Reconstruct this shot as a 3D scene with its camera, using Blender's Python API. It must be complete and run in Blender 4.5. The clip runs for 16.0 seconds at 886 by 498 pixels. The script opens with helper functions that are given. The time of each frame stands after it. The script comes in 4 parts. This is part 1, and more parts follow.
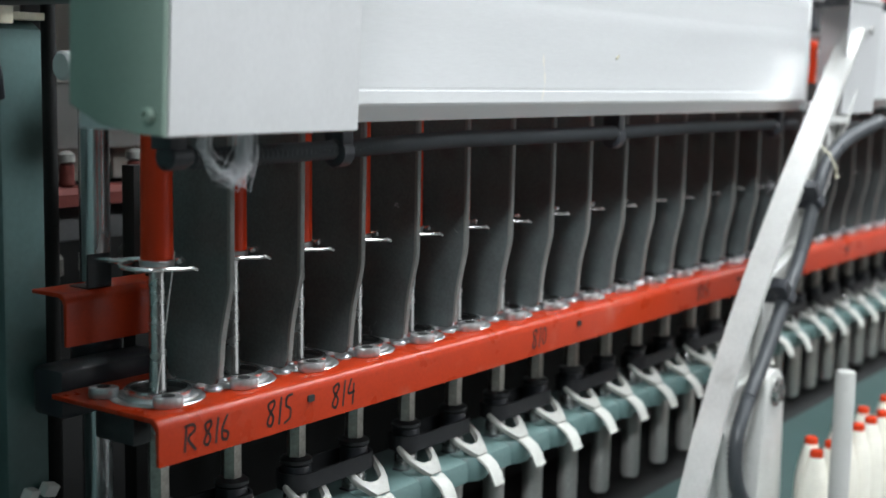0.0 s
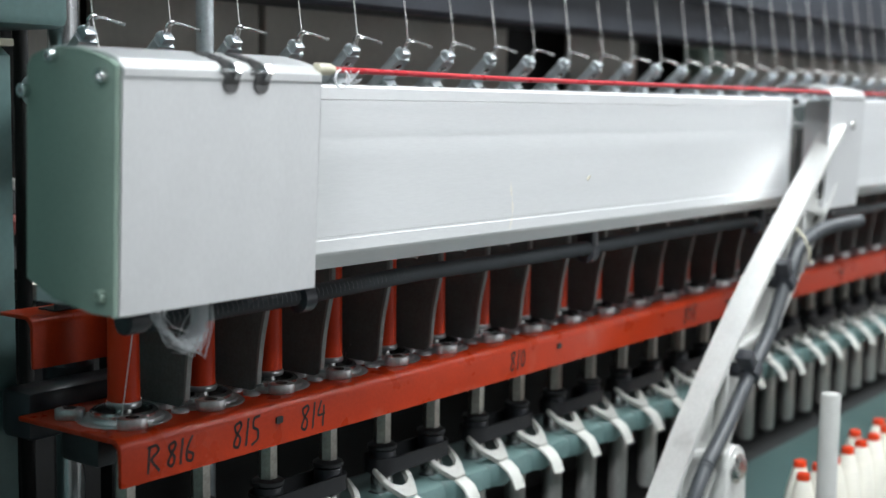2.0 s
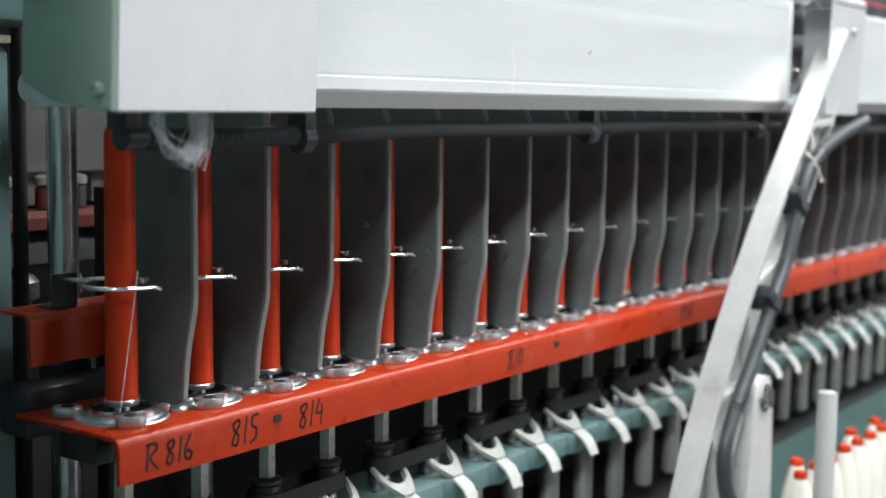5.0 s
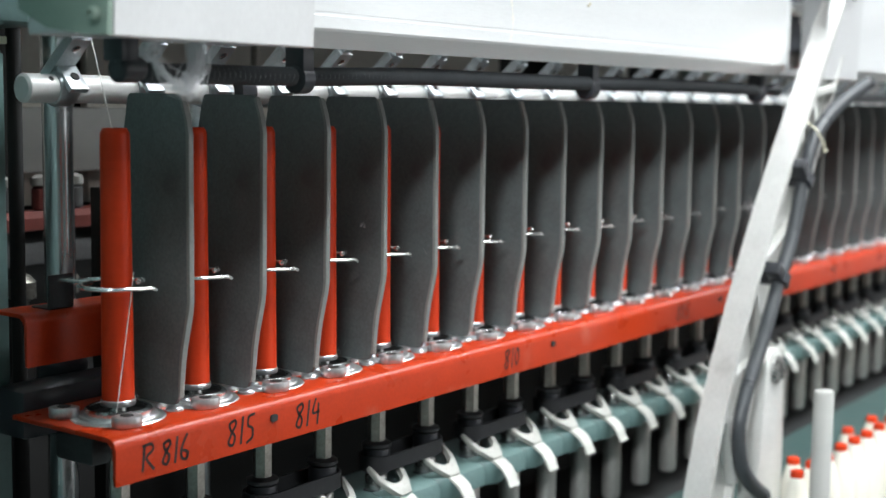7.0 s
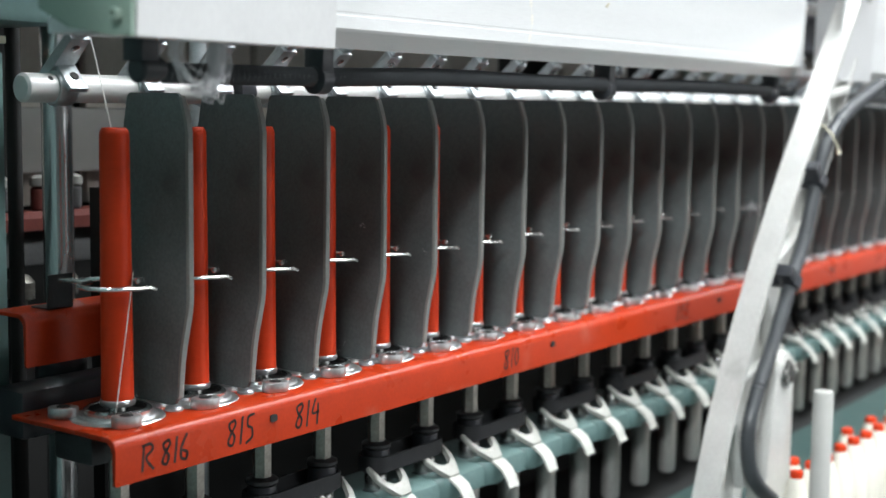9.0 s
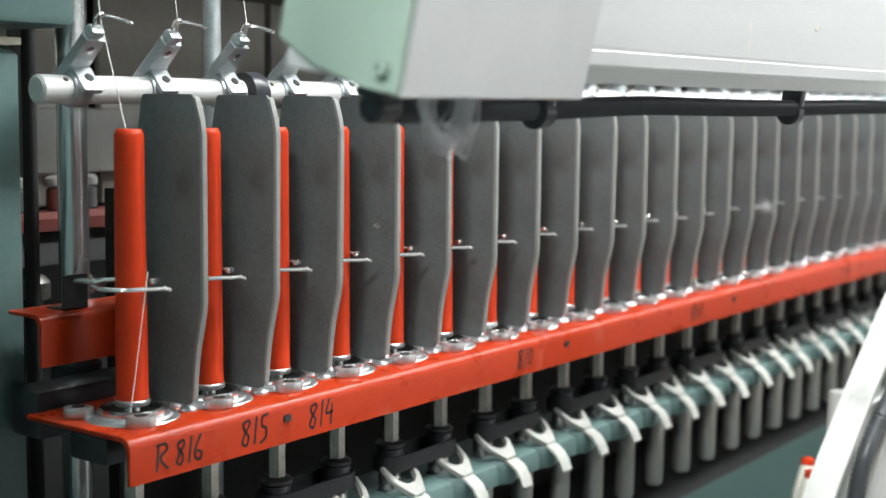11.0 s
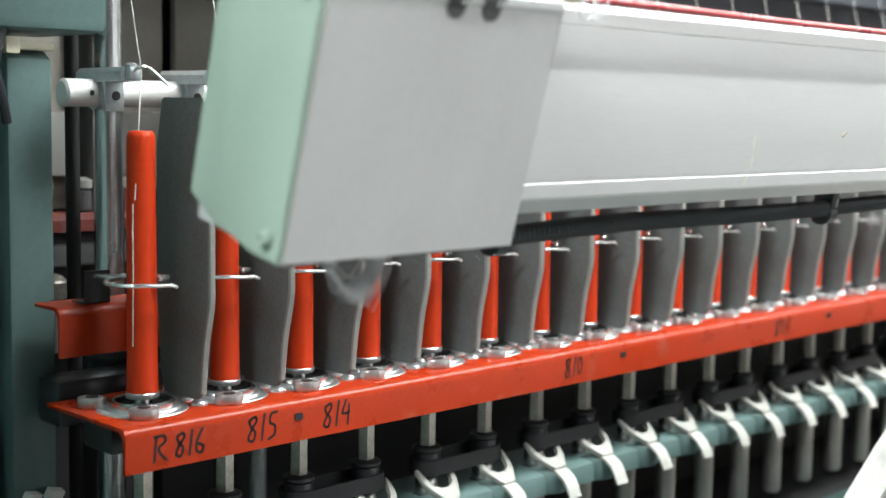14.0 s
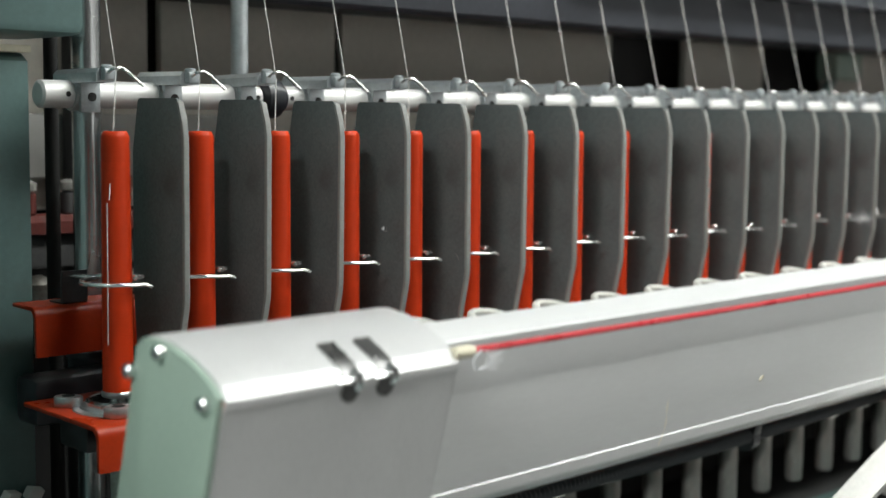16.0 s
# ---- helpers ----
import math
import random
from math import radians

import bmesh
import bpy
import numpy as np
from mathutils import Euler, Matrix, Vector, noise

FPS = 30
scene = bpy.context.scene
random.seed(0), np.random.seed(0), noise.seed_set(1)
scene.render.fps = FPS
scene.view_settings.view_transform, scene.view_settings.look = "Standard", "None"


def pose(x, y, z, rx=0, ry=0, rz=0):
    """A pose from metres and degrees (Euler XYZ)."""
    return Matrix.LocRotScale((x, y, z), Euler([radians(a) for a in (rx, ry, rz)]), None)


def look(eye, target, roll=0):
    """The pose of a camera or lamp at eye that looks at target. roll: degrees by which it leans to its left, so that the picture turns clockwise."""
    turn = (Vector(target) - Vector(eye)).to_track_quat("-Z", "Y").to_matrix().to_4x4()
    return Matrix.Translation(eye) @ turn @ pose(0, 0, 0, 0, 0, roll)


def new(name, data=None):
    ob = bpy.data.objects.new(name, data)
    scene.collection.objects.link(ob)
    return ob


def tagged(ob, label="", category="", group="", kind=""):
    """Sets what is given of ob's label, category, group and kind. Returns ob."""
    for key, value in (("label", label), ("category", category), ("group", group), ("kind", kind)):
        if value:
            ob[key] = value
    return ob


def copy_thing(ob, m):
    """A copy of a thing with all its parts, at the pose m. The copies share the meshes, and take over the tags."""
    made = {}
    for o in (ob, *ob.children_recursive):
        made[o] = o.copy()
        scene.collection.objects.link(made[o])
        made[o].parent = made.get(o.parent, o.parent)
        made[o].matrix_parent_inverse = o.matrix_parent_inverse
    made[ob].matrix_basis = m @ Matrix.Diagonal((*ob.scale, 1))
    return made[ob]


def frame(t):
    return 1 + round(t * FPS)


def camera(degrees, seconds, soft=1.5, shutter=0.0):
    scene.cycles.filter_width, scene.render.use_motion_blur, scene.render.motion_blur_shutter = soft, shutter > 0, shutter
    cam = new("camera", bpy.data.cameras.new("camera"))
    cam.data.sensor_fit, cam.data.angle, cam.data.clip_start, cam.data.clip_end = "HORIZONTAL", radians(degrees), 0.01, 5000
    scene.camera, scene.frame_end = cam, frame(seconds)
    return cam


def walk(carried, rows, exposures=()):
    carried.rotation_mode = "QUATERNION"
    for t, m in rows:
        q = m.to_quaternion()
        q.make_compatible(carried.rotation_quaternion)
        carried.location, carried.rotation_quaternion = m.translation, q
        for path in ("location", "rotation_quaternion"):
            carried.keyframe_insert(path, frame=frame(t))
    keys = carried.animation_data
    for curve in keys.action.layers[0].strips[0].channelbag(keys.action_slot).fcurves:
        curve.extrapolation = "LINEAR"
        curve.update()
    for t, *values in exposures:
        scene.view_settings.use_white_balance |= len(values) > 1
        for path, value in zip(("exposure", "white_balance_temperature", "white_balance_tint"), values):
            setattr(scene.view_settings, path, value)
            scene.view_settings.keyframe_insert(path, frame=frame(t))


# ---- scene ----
cam = camera(36.9, 16.0, shutter=0.5)
PATH = [
    (0, (-0.648, -0.712, 0.243), (0.9677, 0.4376, -0.018), 1.2),
    (0.5, (-0.625, -0.727, 0.237), (0.9807, 0.4386, -0.018), 1.1),
    (1, (-0.627, -0.749, 0.235), (0.9787, 0.4196, 0.0), 0.6),
    (1.5, (-0.631, -0.744, 0.237), (0.9767, 0.4236, 0.007), 0.7),
    (2, (-0.628, -0.747, 0.24), (0.9747, 0.4296, 0.019), 0.9),
    (2.5, (-0.621, -0.741, 0.238), (0.9827, 0.4336, 0.017), 0.9),
    (3, (-0.624, -0.741, 0.235), (0.9817, 0.4316, 0.02), 0.8),
    (3.5, (-0.642, -0.752, 0.241), (0.9647, 0.4176, 0.018), 0.8),
    (4, (-0.63, -0.742, 0.237), (0.9777, 0.4266, 0.019), 0.9),
    (6.5, (-0.629, -0.744, 0.236), (0.9820, 0.4212, 0.016), 0.8),
    (7, (-0.629, -0.745, 0.238), (0.9810, 0.4212, 0.017), 0.8),
    (7.5, (-0.629, -0.743, 0.236), (0.9830, 0.4202, 0.018), 0.8),
    (8, (-0.629, -0.743, 0.236), (0.9830, 0.4202, 0.018), 0.8),
    (8.5, (-0.629, -0.743, 0.236), (0.9830, 0.4202, 0.018), 0.8),
    (11, (-0.629, -0.745, 0.238), (0.9692, 0.4373, 0.017), 0.7),
    (11.5, (-0.629, -0.742, 0.24), (0.9582, 0.4553, 0.017), 0.9),
    (12, (-0.619, -0.752, 0.238), (0.9512, 0.4673, 0.026), 0.8),
    (12.5, (-0.601, -0.779, 0.239), (0.9042, 0.5213, 0.025), 0.9),
    (13, (-0.578, -0.804, 0.245), (0.8842, 0.5423, 0.018), 1.3),
    (13.5, (-0.555, -0.832, 0.237), (0.8862, 0.5383, 0.025), 1.0),
    (14, (-0.533, -0.858, 0.237), (0.8662, 0.5553, 0.025), 1.0),
    (14.5, (-0.519, -0.876, 0.237), (0.8692, 0.5483, 0.026), 0.9),
    (15, (-0.512, -0.864, 0.228), (0.8862, 0.5503, 0.029), 0.7),
    (15.5, (-0.516, -0.868, 0.24), (0.8862, 0.5413, 0.021), 0.8),
    (16, (-0.515, -0.882, 0.233), (0.8712, 0.5453, 0.028), 0.7),
]
walk(cam, [(t, look(eye, target, roll)) for t, eye, target, roll in PATH],
     exposures=[(0.0, 0.0, 6400, 10), (4.2, 0.0, 6400, 10), (6.3, 0.3, 6500, 10), (8.7, 0.3, 6500, 10), (10.8, 0.55, 6700, 9), (13.7, 0.6, 6700, 9), (14.1, 0.5, 6750, 8), (14.45, 0.05, 6800, 8), (14.9, -0.3, 6900, 8), (16.0, -0.25, 6900, 8)])

# ---- light: a closed spinning hall with rows of fluorescent lamps ----
cam.data.dof.use_dof = True
cam.data.dof.focus_distance = 1.05
cam.data.dof.aperture_fstop = 5.4

world = bpy.data.worlds.new("hall_air")
world.use_nodes = True
world.node_tree.nodes["Background"].inputs[0].default_value = (0.85, 0.93, 1.0, 1)
world.node_tree.nodes["Background"].inputs[1].default_value = 0.05
scene.world = world


def tube_light(x, y, z, lx, ly, watts):
    data = bpy.data.lights.new("fluorescent_light", "AREA")
    data.shape, data.size, data.size_y, data.energy, data.color = "RECTANGLE", lx, ly, watts, (0.93, 0.98, 1.0)
    ob = new("fluorescent_light", data)
    ob.matrix_world = pose(x, y, z)
    return ob


LAMPS = [(1.2, -0.93, 72), (1.0, 1.9, 48), (3.9, -0.93, 36), (3.5, 1.9, 48), (-3.0, -1.4, 205), (1.2, -2.6, 18)]
for lx_, ly_, w_ in LAMPS:
    tube_light(lx_, ly_, 1.93, 2.2, 0.5, w_)


def window_light(x, y, z, lx, lz, rz, watts):
    data = bpy.data.lights.new("window_light", "AREA")
    data.shape, data.size, data.size_y, data.energy, data.color = "RECTANGLE", lx, lz, watts, (0.95, 0.98, 1.0)
    ob = new("window_light", data)
    ob.matrix_world = pose(x, y, z, 90, 0, rz)
    return ob


# fill lights added to brighten the beam front, at unseen south and east windows
window_light(5.2, -5.9, 0.35, 7.4, 2.6, 0, 58)
window_light(8.9, -3.3, 0.35, 5.0, 2.6, 90, 12)

# ---- materials ----


def nodes(name):
    m = bpy.data.materials.new(name)
    m.use_nodes = True
    t = m.node_tree
    return m, t, t.nodes["Principled BSDF"]


def surface(name, color, rough=0.5, metal=0.0, spread=0.15, scale=40.0, fine=400.0, bump=0.05, stretch=(1, 1, 1), dirt=None, dirt_at=0.62,
            coat=0.0, object_random=0.0, rough_spread=0.12, spec=0.5):
    """Painted, plastic or metal surface: two scales of variation, fine relief, and optional dirt patches."""
    m, t, b = nodes(name)
    coords = t.nodes.new("ShaderNodeTexCoord")
    mapping = t.nodes.new("ShaderNodeMapping")
    mapping.inputs["Scale"].default_value = stretch
    t.links.new(coords.outputs["Object"], mapping.inputs["Vector"])
    big = t.nodes.new("ShaderNodeTexNoise")
    big.inputs["Scale"].default_value, big.inputs["Detail"].default_value = scale, 4
    small = t.nodes.new("ShaderNodeTexNoise")
    small.inputs["Scale"].default_value, small.inputs["Detail"].default_value = fine, 3
    for n in (big, small):
        t.links.new(mapping.outputs[0], n.inputs["Vector"])
    add = t.nodes.new("ShaderNodeMath")
    add.operation = "ADD"
    t.links.new(big.outputs[0], add.inputs[0])
    t.links.new(small.outputs[0], add.inputs[1])
    ramp = t.nodes.new("ShaderNodeMapRange")
    ramp.inputs["From Min"].default_value, ramp.inputs["From Max"].default_value = 0.6, 1.4
    ramp.inputs["To Min"].default_value, ramp.inputs["To Max"].default_value = 1 - spread, 1 + spread
    t.links.new(add.outputs[0], ramp.inputs["Value"])
    value = ramp.outputs[0]
    if object_random:
        info = t.nodes.new("ShaderNodeObjectInfo")
        r2 = t.nodes.new("ShaderNodeMapRange")
        r2.inputs["To Min"].default_value, r2.inputs["To Max"].default_value = 1 - object_random, 1 + object_random
        t.links.new(info.outputs["Random"], r2.inputs["Value"])
        mul = t.nodes.new("ShaderNodeMath")
        mul.operation = "MULTIPLY"
        t.links.new(value, mul.inputs[0])
        t.links.new(r2.outputs[0], mul.inputs[1])
        value = mul.outputs[0]
    tint = t.nodes.new("ShaderNodeVectorMath")
    tint.operation = "SCALE"
    tint.inputs[0].default_value = color
    t.links.new(value, tint.inputs["Scale"])
    out = tint.outputs[0]
    if dirt:
        patches = t.nodes.new("ShaderNodeTexNoise")
        patches.inputs["Scale"].default_value, patches.inputs["Detail"].default_value = scale * 0.6, 6
        t.links.new(coords.outputs["Object"], patches.inputs["Vector"])
        edge = t.nodes.new("ShaderNodeMapRange")
        edge.inputs["From Min"].default_value, edge.inputs["From Max"].default_value = dirt_at, dirt_at + 0.12
        t.links.new(patches.outputs[0], edge.inputs["Value"])
        mix = t.nodes.new("ShaderNodeMix")
        mix.data_type = "RGBA"
        t.links.new(edge.outputs[0], mix.inputs["Factor"])
        t.links.new(out, mix.inputs["A"])
        mix.inputs["B"].default_value = (*dirt, 1)
        out = mix.outputs["Result"]
    t.links.new(out, b.inputs["Base Color"])
    rr = t.nodes.new("ShaderNodeMapRange")
    rr.inputs["To Min"].default_value, rr.inputs["To Max"].default_value = max(rough - rough_spread, 0.03), min(rough + rough_spread, 1)
    t.links.new(big.outputs[0], rr.inputs["Value"])
    t.links.new(rr.outputs[0], b.inputs["Roughness"])
    b.inputs["Metallic"].default_value = metal
    b.inputs["Coat Weight"].default_value = coat
    b.inputs["Specular IOR Level"].default_value = spec
    relief = t.nodes.new("ShaderNodeBump")
    relief.inputs["Strength"].default_value, relief.inputs["Distance"].default_value = bump, 0.0006
    t.links.new(small.outputs[0], relief.inputs["Height"])
    t.links.new(relief.outputs[0], b.inputs["Normal"])
    return m


RED_PAINT = surface("red_enamel_paint", (0.385, 0.032, 0.007), 0.3, spec=0.25, spread=0.14, scale=30, fine=350, bump=0.1, dirt=(0.42, 0.085, 0.05), dirt_at=0.62)
RED_TUBE = surface("red_bobbin_plastic", (0.6, 0.045, 0.01), 0.4, spec=0.22, spread=0.06, scale=30, fine=260, stretch=(1, 1, 6), bump=0.12, object_random=0.05)
GREY_DIVIDER = surface("grey_divider_plastic", (0.116, 0.138, 0.138), 0.46, spread=0.3, scale=22, fine=420, bump=0.12, object_random=0.09,
                       dirt=(0.06, 0.066, 0.064), dirt_at=0.54, rough_spread=0.2)
DIVIDER_EDGE = surface("worn_divider_rim", (0.22, 0.225, 0.215), 0.5, spread=0.15, scale=30, bump=0.1)
ALUMINIUM = surface("satin_aluminium", (0.7, 0.705, 0.71), 0.38, metal=0.5, rough_spread=0.06, spread=0.05, scale=14, fine=220, stretch=(2, 2, 1), bump=0.07, dirt=(0.6, 0.6, 0.6), dirt_at=0.66)
PANEL = surface("anodised_panel", (0.79, 0.8, 0.805), 0.46, metal=0.5, rough_spread=0.03, spread=0.04, scale=6, fine=160, stretch=(0.6, 6, 6), bump=0.04, dirt=(0.72, 0.73, 0.73), dirt_at=0.72)
SHAFT_ALU = surface("satin_shaft_aluminium", (0.7, 0.7, 0.69), 0.45, metal=0.25, spread=0.06, scale=20, stretch=(1, 6, 6), bump=0.06)
CAST_ALU = surface("cast_aluminium", (0.62, 0.62, 0.6), 0.46, metal=0.4, spread=0.1, scale=30, fine=300, bump=0.25, dirt=(0.42, 0.42, 0.4), dirt_at=0.64)
RING_STEEL = surface("ring_steel", (0.58, 0.585, 0.59), 0.33, metal=0.85, spread=0.16, scale=80, bump=0.15, dirt=(0.34, 0.34, 0.34), dirt_at=0.62)
WIRE = surface("bright_wire", (0.82, 0.82, 0.81), 0.24, metal=0.9, spread=0.08, scale=90, bump=0.05)
DARK_STEEL = surface("blackened_steel", (0.05, 0.052, 0.055), 0.4, metal=0.5, spread=0.2, scale=40, bump=0.1)
STEEL = surface("worn_steel", (0.52, 0.52, 0.51), 0.26, metal=1.0, spread=0.2, scale=60, bump=0.1)
CHROME = surface("chrome", (0.72, 0.73, 0.74), 0.18, metal=1.0, spread=0.06, scale=60, bump=0.02, rough_spread=0.05)
ZINC = surface("zinc_plated_steel", (0.5, 0.54, 0.56), 0.38, metal=0.7, spread=0.16, scale=90, bump=0.12)
OILY_STEEL = surface("oily_steel", (0.36, 0.345, 0.31), 0.34, metal=0.9, spread=0.3, scale=70, fine=300, bump=0.15, dirt=(0.1, 0.09, 0.075))
GREEN_PAINT = surface("grey_green_machine_paint", (0.1, 0.165, 0.16), 0.42, spread=0.12, scale=12, fine=200, bump=0.12, dirt=(0.07, 0.11, 0.105), dirt_at=0.6)
PLATE_GREEN = surface("pale_green_paint", (0.28, 0.375, 0.315), 0.5, spread=0.07, scale=16, fine=300, bump=0.2, dirt=(0.23, 0.32, 0.27), dirt_at=0.66)
DARK_PAINT = surface("dark_blue_grey_paint", (0.035, 0.039, 0.05), 0.5, spread=0.25, scale=8, fine=160, bump=0.1, dirt=(0.055, 0.06, 0.07))
HOSE_BLACK = surface("hose_plastic", (0.055, 0.06, 0.066), 0.38, spread=0.12, scale=40, bump=0.03)
BLACK_PLASTIC = surface("black_plastic", (0.026, 0.028, 0.034), 0.33, spread=0.2, scale=40, bump=0.05, dirt=(0.05, 0.05, 0.052))
BOLSTER = surface("dull_bolster_steel", (0.42, 0.41, 0.39), 0.42, metal=0.55, spread=0.2, scale=50, bump=0.15, dirt=(0.26, 0.25, 0.23), dirt_at=0.64)
LEDGE_GREEN = surface("dark_green_ledge_paint", (0.035, 0.07, 0.066), 0.4, spread=0.15, scale=10, bump=0.1, dirt=(0.03, 0.055, 0.052))
RUBBER = surface("black_belt_rubber", (0.014, 0.0145, 0.017), 0.6, spread=0.25, scale=50, bump=0.15, dirt=(0.028, 0.028, 0.028))
LEVER_GREY = surface("pale_grey_lever_plastic", (0.5, 0.5, 0.465), 0.45, spread=0.1, scale=60, bump=0.1, object_random=0.06, dirt=(0.33, 0.32, 0.29), dirt_at=0.62)
LEVER_CAST = surface("grey_cast_lever", (0.34, 0.34, 0.315), 0.5, metal=0.2, spread=0.12, scale=60, bump=0.15, object_random=0.06, dirt=(0.24, 0.235, 0.21), dirt_at=0.62)
# Red darkened in its colour for the dim light on the far side.
DIM_RED = surface("dusty_maroon_paint", (0.13, 0.026, 0.02), 0.6, spread=0.2, scale=30, bump=0.1, dirt=(0.1, 0.06, 0.055))
SHEET_GREY = surface("dark_grey_sheet", (0.075, 0.075, 0.077), 0.6, spread=0.2, scale=12, bump=0.1, dirt=(0.05, 0.05, 0.05))
BEIGE = surface("beige_sheet_metal", (0.56, 0.53, 0.475), 0.6, spread=0.1, scale=6, fine=120, bump=0.1, dirt=(0.43, 0.4, 0.355))
POST_STEEL = surface("ground_post_steel", (0.62, 0.63, 0.64), 0.24, metal=1.0, spread=0.12, scale=30, stretch=(1, 1, 0.2), bump=0.05)
# Shade put into colour: near-black for gaps and openings, also rods and plinth.
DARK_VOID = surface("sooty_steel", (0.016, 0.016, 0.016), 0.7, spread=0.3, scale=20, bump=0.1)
DARK_SLOT = surface("shadowed_slot_metal", (0.12, 0.12, 0.12), 0.3, metal=0.7, spread=0.3, scale=60, bump=0.05)
COP_YARN = surface("cream_yarn_windings", (0.8, 0.77, 0.68), 0.85, spread=0.06, scale=50, fine=600, stretch=(1, 1, 6), bump=0.5)
WHITE_YARN = surface("white_yarn", (0.8, 0.79, 0.76), 0.8, spread=0.06, scale=60, fine=700, stretch=(1, 1, 5), bump=0.5)
SCUFF = surface("pale_scuff", (0.85, 0.83, 0.78), 0.6, spread=0.1, scale=200, bump=0.1)
CREAM = surface("cream_plastic", (0.62, 0.58, 0.45), 0.5, spread=0.08, scale=30, bump=0.05)
RED_HOSE = surface("red_air_hose", (0.5, 0.035, 0.045), 0.3, spread=0.08, scale=30, bump=0.02)
LINT = surface("cotton_lint", (0.75, 0.76, 0.78), 0.9, spread=0.1, scale=60, bump=0.1)
INK = surface("black_marker_ink", (0.02, 0.012, 0.012), 0.5, spread=0.3, scale=200, bump=0.0)
WALL_PAINT = surface("pale_grey_paint", (0.42, 0.42, 0.4), 0.8, spread=0.06, scale=2, fine=60, bump=0.1)
# Grey of the unseen walls and ceiling, darkened to cut bounced fill light.
HALL_PAINT = surface("dusty_hall_wall_paint", (0.17, 0.17, 0.165), 0.85, spread=0.08, scale=2, fine=60, bump=0.1)
FLOOR_PAINT = surface("grey_floor_screed", (0.1, 0.1, 0.097), 0.5, spread=0.15, scale=3, fine=90, bump=0.1, dirt=(0.075, 0.075, 0.072))
LAMP_GLASS, lamp_tree, lamp_bsdf = nodes("lamp_diffuser")
lamp_bsdf.inputs["Emission Color"].default_value = (0.93, 0.98, 1.0, 1)
lamp_bsdf.inputs["Emission Strength"].default_value = 6.0

# ---- mesh helpers ----


def finish(bm, smooth=35):
    bmesh.ops.recalc_face_normals(bm, faces=bm.faces)
    limit = radians(smooth)
    for f in bm.faces:
        f.smooth = True
    for e in bm.edges:
        e.smooth = len(e.link_faces) == 2 and e.calc_face_angle(4) < limit


def part(name, bm, material, parent=None, label="", smooth=35):
    finish(bm, smooth)
    me = bpy.data.meshes.new(name)
    bm.to_mesh(me)
    bm.free()
    for mat in (material if isinstance(material, tuple) else (material,)):
        me.materials.append(mat)
    ob = new(name, me)
    ob.parent = parent
    if label:
        tagged(ob, label)
    return ob


def again(ob, parent, m):
    """One more piece on the same mesh."""
    o = new(ob.name.split(".")[0], ob.data)
    o.parent, o.matrix_basis = parent, m
    for k in ("label", "kind"):
        if k in ob:
            o[k] = ob[k]
    return o


def box(bm, x0, x1, y0, y1, z0, z1, bevel=0.0, m=None):
    mm = Matrix.Translation(((x0 + x1) / 2, (y0 + y1) / 2, (z0 + z1) / 2)) @ Matrix.Diagonal((x1 - x0, y1 - y0, z1 - z0, 1))
    r = bmesh.ops.create_cube(bm, size=1, matrix=mm)
    vs = r["verts"]
    if bevel:
        es = {e for v in vs for e in v.link_edges}
        b = bmesh.ops.bevel(bm, geom=list(es), offset=bevel, segments=2, affect="EDGES", profile=0.5)
        vs = list({v for f in b["faces"] for v in f.verts} | {v for v in vs if v.is_valid})
    if m:
        bmesh.ops.transform(bm, matrix=m, verts=vs)
    return vs


def sweep(bm, pts, r, seg=10, caps=True):
    """Round bar along points; r is one radius or one for each point."""
    pts = [Vector(p) for p in pts]
    rs = r if isinstance(r, (list, tuple)) else [r] * len(pts)
    rings, side = [], None
    for i, p in enumerate(pts):
        d = (pts[min(i + 1, len(pts) - 1)] - pts[max(i - 1, 0)]).normalized()
        if side is None:
            side = d.orthogonal().normalized()
        side = (side - d * side.dot(d)).normalized()
        up = d.cross(side)
        rings.append([bm.verts.new(p + rs[i] * (math.cos(a) * side + math.sin(a) * up)) for a in (2 * math.pi * k / seg for k in range(seg))])
    for a, b in zip(rings, rings[1:]):
        for k in range(seg):
            bm.faces.new((a[k], a[(k + 1) % seg], b[(k + 1) % seg], b[k]))
    if caps:
        bm.faces.new(rings[0][::-1])
        bm.faces.new(rings[-1])
    return rings


def lathe(bm, prof, seg=20, x=0.0, y=0.0, axis="z", caps=True):
    """Turned piece: prof holds radius and height."""
    rings = []
    for r, h in prof:
        ring = []
        for k in range(seg):
            a = 2 * math.pi * k / seg
            c, s = r * math.cos(a), r * math.sin(a)
            ring.append(bm.verts.new((x + c, y + s, h) if axis == "z" else ((h, x + c, y + s) if axis == "x" else (x + c, h, y + s))))
        rings.append(ring)
    for a, b in zip(rings, rings[1:]):
        for k in range(seg):
            bm.faces.new((a[k], a[(k + 1) % seg], b[(k + 1) % seg], b[k]))
    if caps:
        bm.faces.new(rings[0][::-1])
        bm.faces.new(rings[-1])


